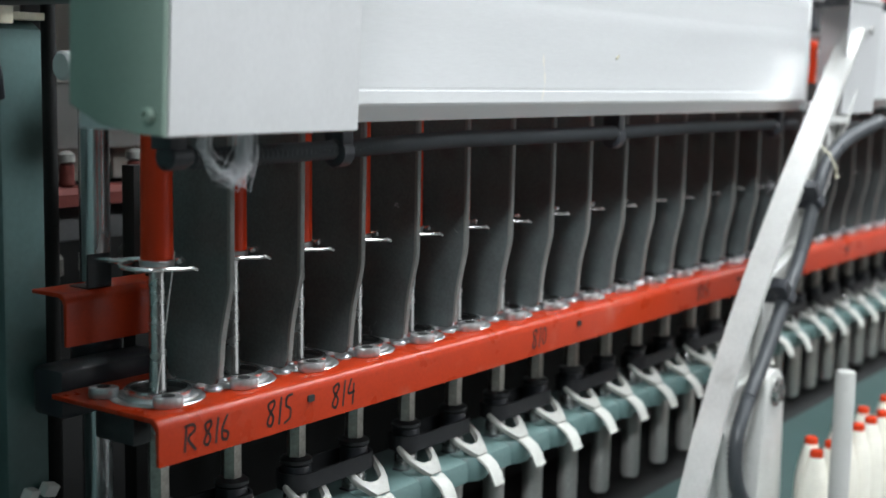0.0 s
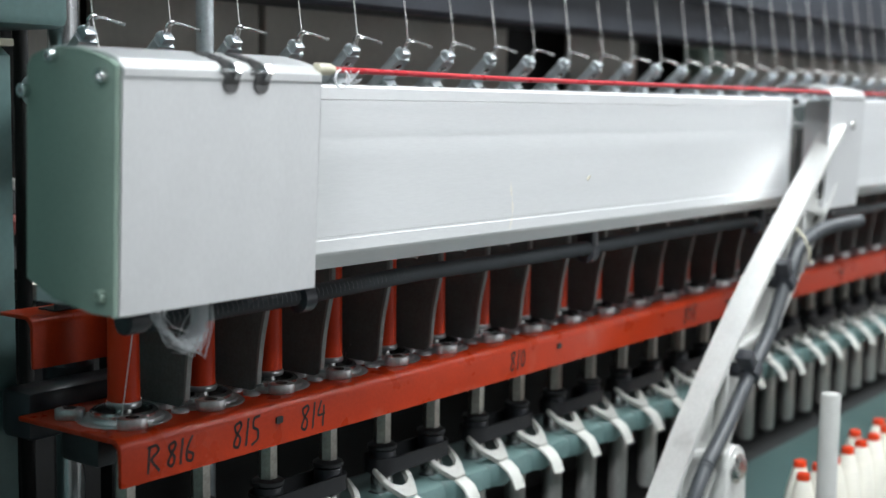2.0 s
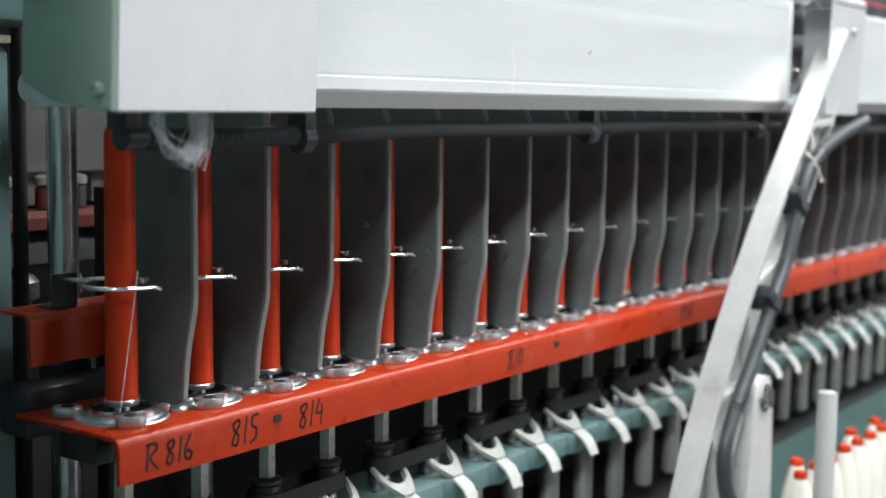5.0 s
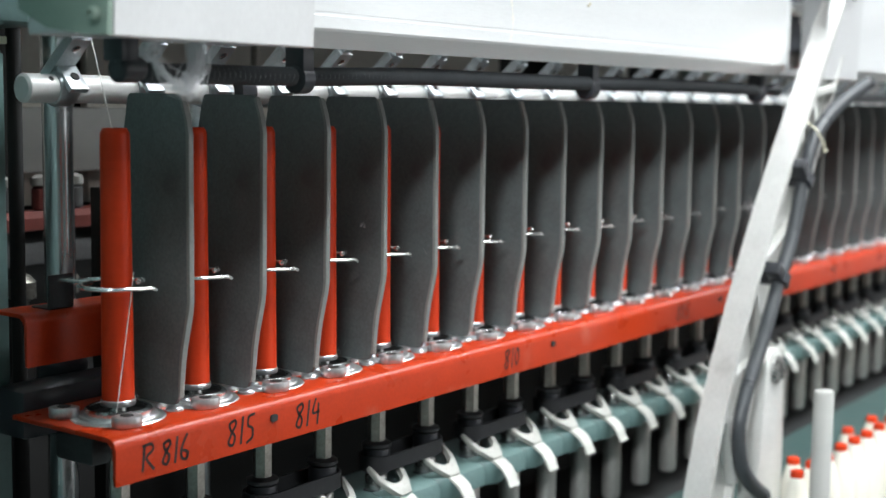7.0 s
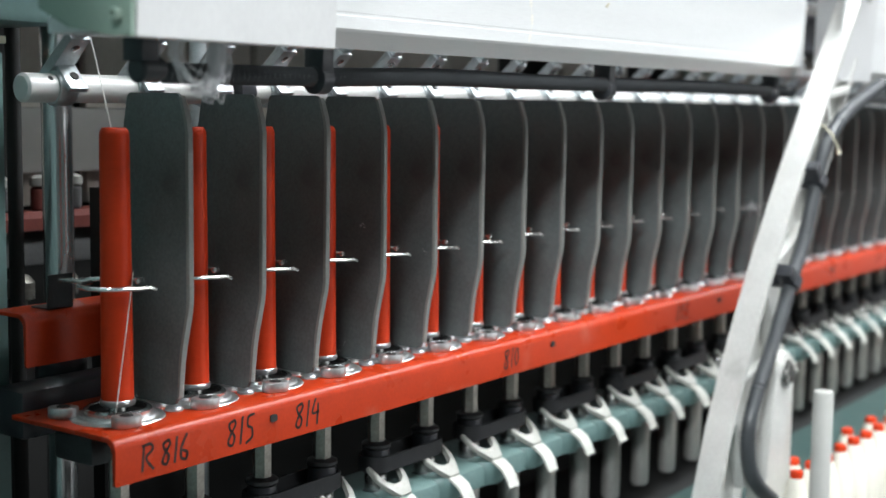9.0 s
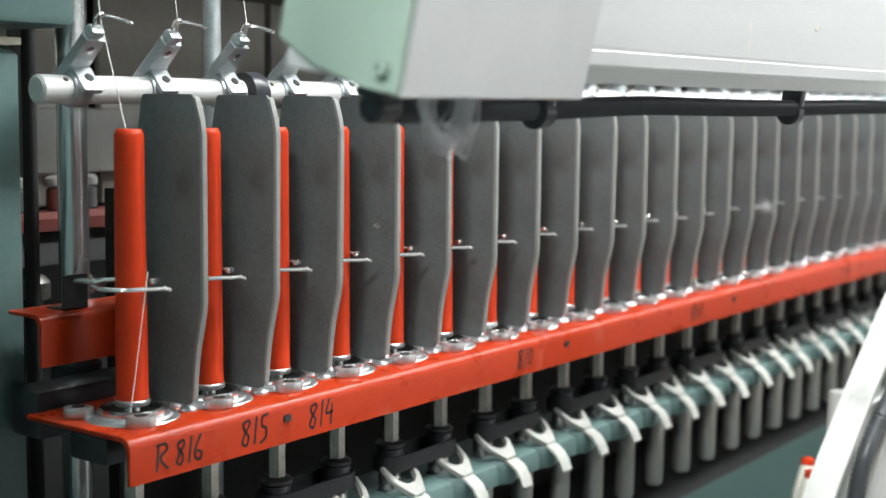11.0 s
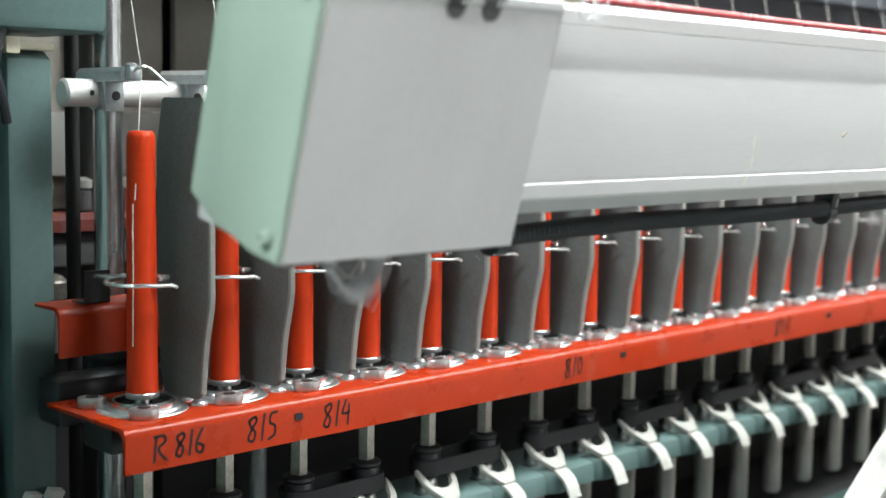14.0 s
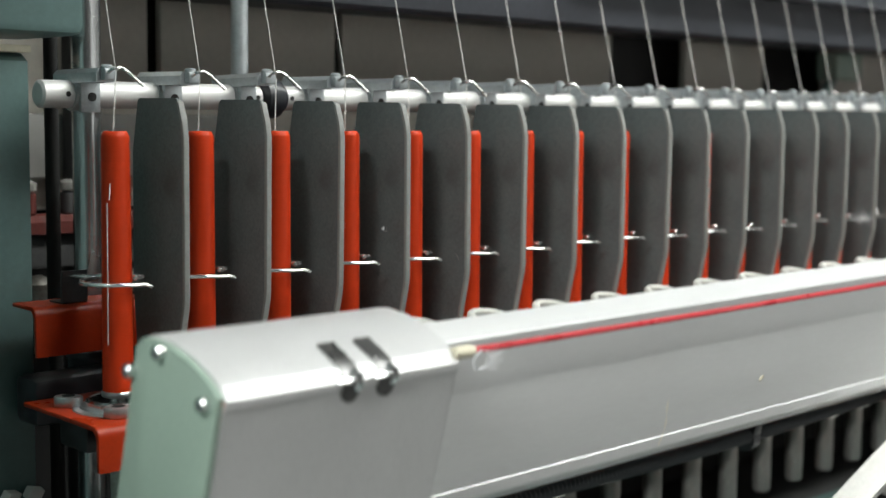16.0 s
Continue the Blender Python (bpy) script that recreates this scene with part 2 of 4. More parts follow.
def extrude(bm, outline, a0, a1, axis="x", bevel=0.0):
    """A closed outline drawn out along an axis: outline in (y, z) for x, (x, z) for y, (x, y) for z."""
    def place(p, a):
        return (a, p[0], p[1]) if axis == "x" else ((p[0], a, p[1]) if axis == "y" else (p[0], p[1], a))
    one = [bm.verts.new(place(p, a0)) for p in outline]
    two = [bm.verts.new(place(p, a1)) for p in outline]
    f0, f1 = bm.faces.new(one[::-1]), bm.faces.new(two)
    n = len(outline)
    for i in range(n):
        bm.faces.new((one[i], one[(i + 1) % n], two[(i + 1) % n], two[i]))
    if bevel:
        es = list({e for f in (f0, f1) for e in f.edges})
        bmesh.ops.bevel(bm, geom=es, offset=bevel, segments=2, affect="EDGES", profile=0.5)


def band(points, thick):
    """Outline of a bent sheet: an open line of points given a thickness to its left."""
    pts = [Vector(p) for p in points]
    off = []
    for i, p in enumerate(pts):
        d = (pts[min(i + 1, len(pts) - 1)] - pts[max(i - 1, 0)]).normalized()
        off.append(p + Vector((-d.y, d.x)) * thick)
    return [tuple(p) for p in pts] + [tuple(p) for p in reversed(off)]


def arc(cx, cy, r, a0, a1, n=8):
    return [(cx + r * math.cos(radians(a0 + (a1 - a0) * i / n)), cy + r * math.sin(radians(a0 + (a1 - a0) * i / n))) for i in range(n + 1)]


def thing(name, label, category, m=None, group="", kind=""):
    ob = new(name)
    ob.empty_display_size = 0.02
    if m:
        ob.matrix_basis = m
    return tagged(ob, label, category, group, kind)


P = 0.075          # spindle pitch
N = 36             # spindles built
X_END = 2.75

# ---- hall ----


def slab(name, x0, x1, y0, y1, z0, z1, mat, label, category):
    bm = bmesh.new()
    box(bm, x0, x1, y0, y1, z0, z1)
    return tagged(part(name, bm, mat), label, category, kind="structure")


slab("floor", -6, 9, -6, 6, -1.12, -1.0, FLOOR_PAINT, "grey screed floor of the spinning hall", "floor")
slab("ceiling", -6, 9, -6, 6, 2.2, 2.3, HALL_PAINT, "unseen hall ceiling, its grey darkened to cut bounce light", "ceiling")
slab("wall_north", -6, 9, 6.0, 6.1, -1.0, 2.2, HALL_PAINT, "unseen hall wall, its grey darkened to cut bounce light", "wall")
slab("wall_south", -6, 9, -6.1, -6.0, -1.0, 2.2, HALL_PAINT, "unseen hall wall, its grey darkened to cut bounce light", "wall")
slab("wall_west", -6.1, -6.0, -6, 6, -1.0, 2.2, HALL_PAINT, "unseen hall wall, its grey darkened to cut bounce light", "wall")
slab("wall_east", 9.0, 9.1, -6, 6, -1.0, 2.2, HALL_PAINT, "unseen hall wall, its grey darkened to cut bounce light", "wall")


def added_window(name, x, y, z, w, h, rz, count):
    """An unseen window added behind a fill light: frame, mullions and pale panes."""
    win = thing(name, "unseen long steel-framed window with pale panes, added behind a fill light", "window", pose(x, y, z, 0, 0, rz), kind="structure")
    bm = bmesh.new()
    for z0 in (-h / 2 - 0.05, h / 2):
        box(bm, -w / 2 - 0.05, w / 2 + 0.05, -0.03, 0.03, z0, z0 + 0.05, 0.004)
    for x0 in (-w / 2 - 0.05, w / 2):
        box(bm, x0, x0 + 0.05, -0.03, 0.03, -h / 2 + 0.002, h / 2 - 0.002, 0.004)
    part("window_frame", bm, GREEN_PAINT, win)
    step = w / count
    bm = bmesh.new()
    box(bm, -step / 2 + 0.02, step / 2 - 0.02, -0.004, 0.004, -h / 2 + 0.01, h / 2 - 0.01)
    pane = part("pane", bm, WALL_PAINT, win)
    bm = bmesh.new()
    box(bm, -0.018, 0.018, -0.02, 0.02, -h / 2 + 0.004, h / 2 - 0.004, 0.003)
    bar = part("mullion", bm, GREEN_PAINT, win)
    pane.matrix_basis = pose(-w / 2 + step / 2, 0, 0)
    bar.matrix_basis = pose(-w / 2 + step, 0, 0)
    for k in range(1, count):
        again(pane, win, pose(-w / 2 + step * (k + 0.5), 0, 0))
        if k < count - 1:
            again(bar, win, pose(-w / 2 + step * (k + 1), 0, 0))


added_window("window_1", 5.2, -5.965, 0.35, 7.4, 2.6, 0, 6)
added_window("window_2", 8.965, -3.3, 0.35, 5.0, 2.6, 90, 4)


def ceiling_lamp(x, y):
    lamp = thing("ceiling_lamp", "wide white fluorescent lamp under the ceiling", "lamp", pose(x, y, 2.0), "hall lamps")
    bm = bmesh.new()
    extrude(bm, [(-0.28, 0.0), (-0.2, 0.06), (0.2, 0.06), (0.28, 0.0)], -1.15, 1.15)
    part("housing", bm, WALL_PAINT, lamp)
    bm = bmesh.new()
    box(bm, -1.1, 1.1, -0.25, 0.25, -0.03, -0.004, 0.008)
    part("diffuser", bm, LAMP_GLASS, lamp)
    bm = bmesh.new()
    sweep(bm, [(-0.9, 0, 0.06), (-0.9, 0, 0.2)], 0.006)
    hanger = part("hanger", bm, STEEL, lamp)
    again(hanger, lamp, pose(1.8, 0, 0))


for lx_, ly_, w_ in LAMPS:
    ceiling_lamp(lx_, ly_)

# ---- machine frame behind the spindles ----


def machine_back():
    back = thing("machine_body", "dark steel body of the spinning frame behind the spindles", "machine")
    # Near-black panels paint the deep shade behind and below the spindles.
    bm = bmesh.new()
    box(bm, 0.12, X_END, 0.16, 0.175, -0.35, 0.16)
    part("lower_panel", bm, DARK_VOID, back, "near-black panel painting the shade behind the spindles")
    for i, (x0, x1) in enumerate(((-0.13, 0.06), (0.075, 0.245), (0.26, 0.5), (0.51, 1.02), (1.2, 1.42), (1.62, 2.2), (2.21, 2.75))):
        bm = bmesh.new()
        box(bm, x0, x1, 0.35, 0.362, 0.13, 0.6, 0.003)
        part("back_panel", bm, BEIGE, back, "beige sheet metal panel")
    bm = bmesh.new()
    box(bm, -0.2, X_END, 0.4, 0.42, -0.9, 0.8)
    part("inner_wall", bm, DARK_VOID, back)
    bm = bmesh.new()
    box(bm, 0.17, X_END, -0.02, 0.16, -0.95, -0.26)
    part("lower_housing", bm, DARK_VOID, back, "near-black housing painting the shade under the spindles")
    return back


machine_back()


def draft_bar():
    bar = thing("draft_beam", "dark blue-grey painted beam above the spindles", "machine beam")
    bm = bmesh.new()
    extrude(bm, [(0.2, 0.345), (0.204, 0.34), (0.27, 0.34), (0.27, 0.56), (0.21, 0.56), (0.2, 0.55)], 0.16, X_END, "x", 0.002)
    part("beam_body", bm, DARK_PAINT, bar)
    bm = bmesh.new()
    box(bm, 0.75, X_END, 0.17, 0.198, 0.402, 0.41, 0.002)
    part("ledge", bm, DARK_PAINT, bar, "narrow grey ledge")
    bm = bmesh.new()
    sweep(bm, [(0.16, 0.084, 0.48), (X_END, 0.084, 0.48)], 0.012, 14)
    for x in (0.5, 1.3, 2.1):
        box(bm, x, x + 0.012, 0.03, 0.21, 0.475, 0.5)
    part("front_roller", bm, STEEL, bar, "fluted steel front roller")


draft_bar()


def junction_box():
    jb = thing("junction_box", "small grey-green box under the dark beam", "box", pose(1.58, 0.3, 0.315))
    bm = bmesh.new()
    box(bm, -0.045, 0.045, -0.02, 0.02, -0.02, 0.026, 0.004)
    part("box_body", bm, PLATE_GREEN, jb)
    bm = bmesh.new()
    sweep(bm, [(-0.03, 0, -0.02), (-0.05, 0.0, -0.06), (-0.055, 0.01, -0.12)], 0.01, 8)
    part("cable", bm, GREEN_PAINT, jb)


junction_box()

# ---- left headstock ----


def headstock():
    head = thing("headstock", "grey-green painted machine headstock with a cream strap", "machine headstock")
    bm = bmesh.new()
    extrude(bm, [(0.107, -0.95), (0.107, 0.269), (0.117, 0.2755), (0.18, 0.2755), (0.18, -0.95)], -0.051, -0.013, "x", 0.003)
    part("column", bm, GREEN_PAINT, head)
    bm = bmesh.new()
    box(bm, -0.06, -0.0125, 0.104, 0.17, 0.2758, 0.2815, 0.001)
    box(bm, -0.0545, -0.043, 0.1, 0.108, 0.2725, 0.285, 0.001)
    part("strap", bm, CREAM, head, "cream cable tie strap")
    bm = bmesh.new()
    box(bm, -0.3, -0.053, 0.125, 0.3, -0.95, 0.6, 0.012)
    part("side_housing", bm, GREEN_PAINT, head)
    for z0 in (0.04, 0.16, -0.1):
        # Black block on the housing; the recess shade is in its colour.
        bm = bmesh.new()
        box(bm, -0.105, -0.06, 0.119, 0.127, z0, z0 + 0.095, 0.008)
        part("recess", bm, DARK_VOID, head, "black block painting a shaded recess")
    bm = bmesh.new()
    box(bm, -0.075, 0.027, 0.088, 0.2, 0.29, 0.5, 0.008)
    part("upper_casting", bm, GREEN_PAINT, head)
    bm = bmesh.new()
    sweep(bm, [(-0.05, 0.1, 0.3), (-0.062, 0.098, 0.285), (-0.066, 0.097, 0.262), (-0.058, 0.1, 0.235), (-0.052, 0.106, 0.22)], 0.004, 10)
    part("cable", bm, BLACK_PLASTIC, head, "black cable")
    return head


headstock()


def drive_cabinet():
    # Unseen block added to keep the left lamp off the raised beam's end plate.
    cab = thing("drive_cabinet", "large unseen grey-green cabinet added to shade the beam's end plate", "cabinet", pose(-0.74, 0.25, -1.0))
    bm = bmesh.new()
    box(bm, -0.33, 0.33, -0.56, 0.5, 0.03, 1.95, 0.015)
    part("body", bm, GREEN_PAINT, cab)
    bm = bmesh.new()
    box(bm, -0.31, 0.31, -0.572, -0.561, 0.08, 1.9, 0.004)
    part("door", bm, GREEN_PAINT, cab)
    bm = bmesh.new()
    box(bm, -0.32, 0.32, -0.5, 0.48, 0.0, 0.03)
    part("plinth", bm, DARK_VOID, cab)


drive_cabinet()


def post(name, x, y, z0, z1, r, mat, label):
    bm = bmesh.new()
    lathe(bm, [(r * 0.92, z0), (r, z0 + 0.004), (r, z1 - 0.004), (r * 0.92, z1)], 24, x, y)
    return tagged(part(name, bm, mat), label, "post", kind="")


post("guide_post", 0.0425, 0.118, -0.95, 0.62, 0.0122, POST_STEEL, "polished round steel guide post behind the rails")
post("guide_rod", 0.032, 0.158, -0.95, 0.62, 0.006, DARK_VOID, "thin dark steel rod beside the post")
post("lift_column", 0.205, 0.13, -0.95, 0.62, 0.008, ZINC, "slim grey steel column behind the shaft")
post("dark_column", 0.14, 0.32, -0.95, 0.62, 0.01, DARK_VOID, "dark steel column behind the shaft")


def far_side():
    """What shows of the machine's other side between the posts."""
    rail = thing("far_rail", "dimmed red painted rail on the far side of the machine", "rail")
    bm = bmesh.new()
    extrude(bm, band([(0.296, 0.112), (0.296, 0.1225), (0.3, 0.126), (0.33, 0.126)], 0.003), 0.02, 0.32)
    part("angle", bm, DIM_RED, rail)
    apron = thing("far_apron", "dark grey painted sheet below the far rail", "panel", pose(0.17, 0.305, 0.095))
    bm = bmesh.new()
    box(bm, -0.15, 0.15, -0.003, 0.003, -0.017, 0.016, 0.002)
    part("sheet", bm, SHEET_GREY, apron)
    box_ = thing("far_bobbin_box", "pale grey plastic box behind the posts", "box", pose(0.17, 0.338, 0.163))
    bm = bmesh.new()
    box(bm, -0.17, 0.15, -0.01, 0.01, 0.0, 0.064, 0.004)
    part("box_body", bm, WALL_PAINT, box_)
    for k in range(7):
        x = 0.045 + 0.042 * k
        w = thing("far_bobbin", "small dimmed bobbin with a grey cap on the far rail", "yarn bobbin", pose(x, 0.312, 0.1292), "far bobbins")
        bm = bmesh.new()
        lathe(bm, [(0.006, 0), (0.0075, 0.002), (0.0075, 0.02), (0.0045, 0.023)], 14)
        part("tube", bm, DIM_RED if k % 2 else SHEET_GREY, w)
        bm = bmesh.new()
        lathe(bm, [(0.004, 0.022), (0.0085, 0.024), (0.0085, 0.031), (0.003, 0.034)], 14)
        part("cap", bm, LEVER_CAST, w)
    for k in range(5):
        w = thing("far_spindle", "short steel spindle cap on the far side", "spindle", pose(0.09 + 0.05 * k, 0.3, 0.046), "far spindles")
        bm = bmesh.new()
        lathe(bm, [(0.006, -0.05), (0.006, 0.0), (0.013, 0.003), (0.013, 0.018), (0.008, 0.024), (0.003, 0.026)], 14)
        part("cap", bm, OILY_STEEL, w)


far_side()

# ---- rails ----


def ring_rail():
    rail = thing("ring_rail", "red enamelled steel angle rail with handwritten black numbers", "rail")
    bm = bmesh.new()
    line = [(0.062, 0.0035)] + [(y, z) for y, z in arc(-0.0425, -0.0015, 0.005, 90, 180, 6)] + [(-0.0475, -0.0265)]
    extrude(bm, band(line, -0.0035), -0.046, X_END, "x", 0.0008)
    body = part("rail_angle", bm, RED_PAINT, rail, smooth=50)
    for x in (0.109, 0.523, 0.93, 1.34):
        # Raised black patch paints the shade inside a punched hole.
        bm = bmesh.new()
        extrude(bm, arc(x + 0.0024, -0.0052, 0.0012, 0, 90, 3) + arc(x - 0.0024, -0.0052, 0.0012, 90, 180, 3) + arc(x - 0.0024, -0.0082, 0.0012, 180, 270, 3) + arc(x + 0.0024, -0.0082, 0.0012, 270, 360, 3), -0.0524, -0.0507, "y")
        part("slot", bm, DARK_VOID, rail, "dark punched hole")
    return rail


RAIL = ring_rail()

STROKES = {
    "R": [[(0, 0), (0.1, 1)], [(0.0, 0.95), (0.45, 1.0), (0.55, 0.75), (0.1, 0.5), (0.55, 0.0)]],
    "8": [[(0.42, 0.95), (0.12, 0.85), (0.2, 0.6), (0.45, 0.35), (0.3, 0.0), (0.05, 0.15), (0.25, 0.5), (0.5, 0.8), (0.42, 0.95)]],
    "1": [[(0.12, 0.02), (0.25, 1.0)]],
    "6": [[(0.42, 1.0), (0.12, 0.55), (0.1, 0.12), (0.38, 0.02), (0.48, 0.3), (0.2, 0.42)]],
    "5": [[(0.52, 1.0), (0.2, 0.97), (0.15, 0.6), (0.42, 0.52), (0.42, 0.15), (0.08, 0.0)]],
    "4": [[(0.3, 1.0), (0.05, 0.42), (0.5, 0.48)], [(0.45, 0.8), (0.38, 0.0)]],
    "0": [[(0.3, 0.95), (0.08, 0.55), (0.2, 0.05), (0.45, 0.35), (0.42, 0.8), (0.3, 0.95)]],
}


def handwriting(text, x, z, h):
    bm = bmesh.new()
    cx = x
    for ch in text:
        if ch == " ":
            cx += h * 0.3
            continue
        for stroke in STROKES[ch]:
            pts = []
            for (ax, az), (bx, bz) in zip(stroke, stroke[1:]):
                for k in range(3):
                    pts.append((ax + (bx - ax) * k / 3, az + (bz - az) * k / 3))
            pts.append(stroke[-1])
            sm = [pts[0]] + [((a[0] + 2 * b[0] + c[0]) / 4, (a[1] + 2 * b[1] + c[1]) / 4) for a, b, c in zip(pts, pts[1:], pts[2:])] + [pts[-1]]
            for (ax, az), (bx, bz) in zip(sm, sm[1:]):
                a, b = Vector((cx + ax * h, z + az * h)), Vector((cx + bx * h, z + bz * h))
                d = (b - a).normalized()
                n = Vector((-d.y, d.x)) * 0.00105
                a, b = a - d * 0.0003, b + d * 0.0003
                vs = [bm.verts.new((q.x, -0.0512, q.y)) for q in (a + n, a - n, b - n, b + n)]
                bm.faces.new(vs)
        cx += h * (0.32 if ch == "1" else 0.58)
    part("handwritten_number", bm, INK, RAIL, "black marker number " + text)


handwriting("R 816", -0.0225, -0.0205, 0.019)
handwriting("815", 0.0585, -0.0205, 0.021)
handwriting("814", 0.133, -0.021, 0.021)
handwriting("810", 0.432, -0.02, 0.02)
handwriting("805", 0.807, -0.02, 0.02)


def balloon_rail():
    rail = thing("balloon_rail", "red enamelled steel angle rail behind the tubes", "rail")
    bm = bmesh.new()
    line = [(0.09, 0.0775)] + arc(0.0592, 0.0727, 0.005, 90, 180, 6) + [(0.0542, 0.042)]
    extrude(bm, band(line, -0.003), -0.04, X_END, "x", 0.0008)
    part("rail_angle", bm, RED_PAINT, rail, smooth=50)


balloon_rail()


def rail_carrier():
    carrier = thing("rail_carrier", "black cast carrier under the end of the red rail", "bracket")
    bm = bmesh.new()
    box(bm, -0.035, 0.07, 0.064, 0.1, -0.016, 0.022, 0.006)
    part("arm", bm, BLACK_PLASTIC, carrier)
    bm = bmesh.new()
    lathe(bm, [(0.017, -0.012), (0.02, -0.008), (0.02, 0.026), (0.017, 0.03)], 20, 0.0425, 0.118)
    part("collar", bm, BLACK_PLASTIC, carrier)
    bm = bmesh.new()
    box(bm, -0.034, -0.016, -0.012, 0.03, -0.022, -0.001, 0.003)
    part("block", bm, DARK_STEEL, carrier, "dark steel block under the rail")
    bm = bmesh.new()
    sweep(bm, [(-0.3, 0.0, -0.09), (0.1, 0.06, -0.16)], 0.008, 10)
    part("strut", bm, BLACK_PLASTIC, carrier)


rail_carrier()


def bright_spot(x, y, z, rz, s):
    # White block stands for a brightly lit bit of far background.
    bm = bmesh.new()
    box(bm, -s, s, -0.004, 0.004, -s * 0.7, s * 0.7, 0.001, pose(x, y, z, 20, 15, rz))
    tagged(part("paper_tag", bm, WHITE_YARN), "small white block standing for lit far background", "tag")


bright_spot(-0.045, 0.09, -0.075, 30, 0.008)
bright_spot(-0.02, 0.1, -0.078, 10, 0.007)

# ---- spindles, rings, separators ----


def spindle_parts():
    sp = thing("spindle", "oily steel spindle with black belt pulley under the rail", "spindle", pose(0, 0, 0), "spindle row")
    bm = bmesh.new()
    lathe(bm, [(0.0068, -0.07), (0.0068, 0.0), (0.0074, 0.002), (0.0074, 0.012), (0.0064, 0.014), (0.0055, 0.19), (0.003, 0.2)], 18)
    part("blade", bm, STEEL, sp, "polished steel blade")
    bm = bmesh.new()
    lathe(bm, [(0.0078, -0.072), (0.0078, -0.02), (0.007, -0.018)], 6)
    part("hex_sleeve", bm, OILY_STEEL, sp, smooth=20)
    bm = bmesh.new()
    lathe(bm, [(0.01, -0.078), (0.0135, -0.076), (0.0135, -0.073), (0.0105, -0.071)], 18)
    part("flange", bm, DARK_STEEL, sp)
    bm = bmesh.new()
    lathe(bm, [(0.012, -0.1), (0.0125, -0.098), (0.0125, -0.08), (0.012, -0.078)], 18)
    part("pulley", bm, BLACK_PLASTIC, sp)
    bm = bmesh.new()
    lathe(bm, [(0.008, -0.118), (0.0105, -0.116), (0.0105, -0.104), (0.008, -0.1)], 18)
    part("bearing_neck", bm, STEEL, sp)
    bm = bmesh.new()
    lathe(bm, [(0.0085, -0.232), (0.011, -0.228), (0.011, -0.141), (0.01, -0.139)], 20)
    part("bolster", bm, BOLSTER, sp, "grey steel bolster cylinder")
    return sp


def ring_parts():
    rg = thing("spinning_ring", "polished steel spinning ring bolted on the red rail", "ring", pose(0, 0, 0.0035), "ring row")
    bm = bmesh.new()
    lathe(bm, [(0.021, 0.0), (0.0335, 0.0), (0.0345, 0.001), (0.0345, 0.0034), (0.0335, 0.0044), (0.029, 0.0048), (0.028, 0.0065), (0.0245, 0.0065), (0.0235, 0.0055), (0.0235, 0.001)], 36, caps=False)
    part("holder", bm, RING_STEEL, rg)
    bm = bmesh.new()
    lathe(bm, [(0.0215, 0.004), (0.0245, 0.005), (0.0245, 0.0098), (0.0228, 0.0112), (0.0208, 0.011), (0.0205, 0.0095), (0.0212, 0.0075), (0.0212, 0.004)], 36, caps=False)
    part("ring", bm, CHROME, rg)
    # Black plug fills the ring; the shade of its bore is in the colour.
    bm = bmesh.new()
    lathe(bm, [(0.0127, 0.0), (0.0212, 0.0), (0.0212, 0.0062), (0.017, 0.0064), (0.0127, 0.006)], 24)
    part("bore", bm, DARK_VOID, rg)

    def clamp(x, y, rz):
        bm = bmesh.new()
        o = arc(0.0036, -0.005, 0.0074, -90, 90, 8) + arc(-0.0036, -0.005, 0.0074, 90, 270, 8)
        extrude(bm, o, 0.0036, 0.0116, "z", 0.001)
        c = part("clamp", bm, RING_STEEL, rg)
        c.matrix_basis = pose(x, y, 0, 0, 0, rz)
        # Black disc paints the shaded screw recess of the clamp.
        bm = bmesh.new()
        lathe(bm, [(0.005, 0.0117), (0.005, 0.012), (0.0044, 0.0122)], 14, 0, -0.005)
        part("screw", bm, DARK_VOID, c)
        return c

    clamp(-0.015, -0.0245, -24)
    clamp(-0.031, 0.024, 128)
    bm = bmesh.new()
    sweep(bm, [(0.0225, 0.006, 0.011), (0.0235, 0.0055, 0.0145), (0.0215, 0.005, 0.0155), (0.0195, 0.0055, 0.0125)], 0.0004, 5)
    part("traveller", bm, STEEL, rg)
    return rg


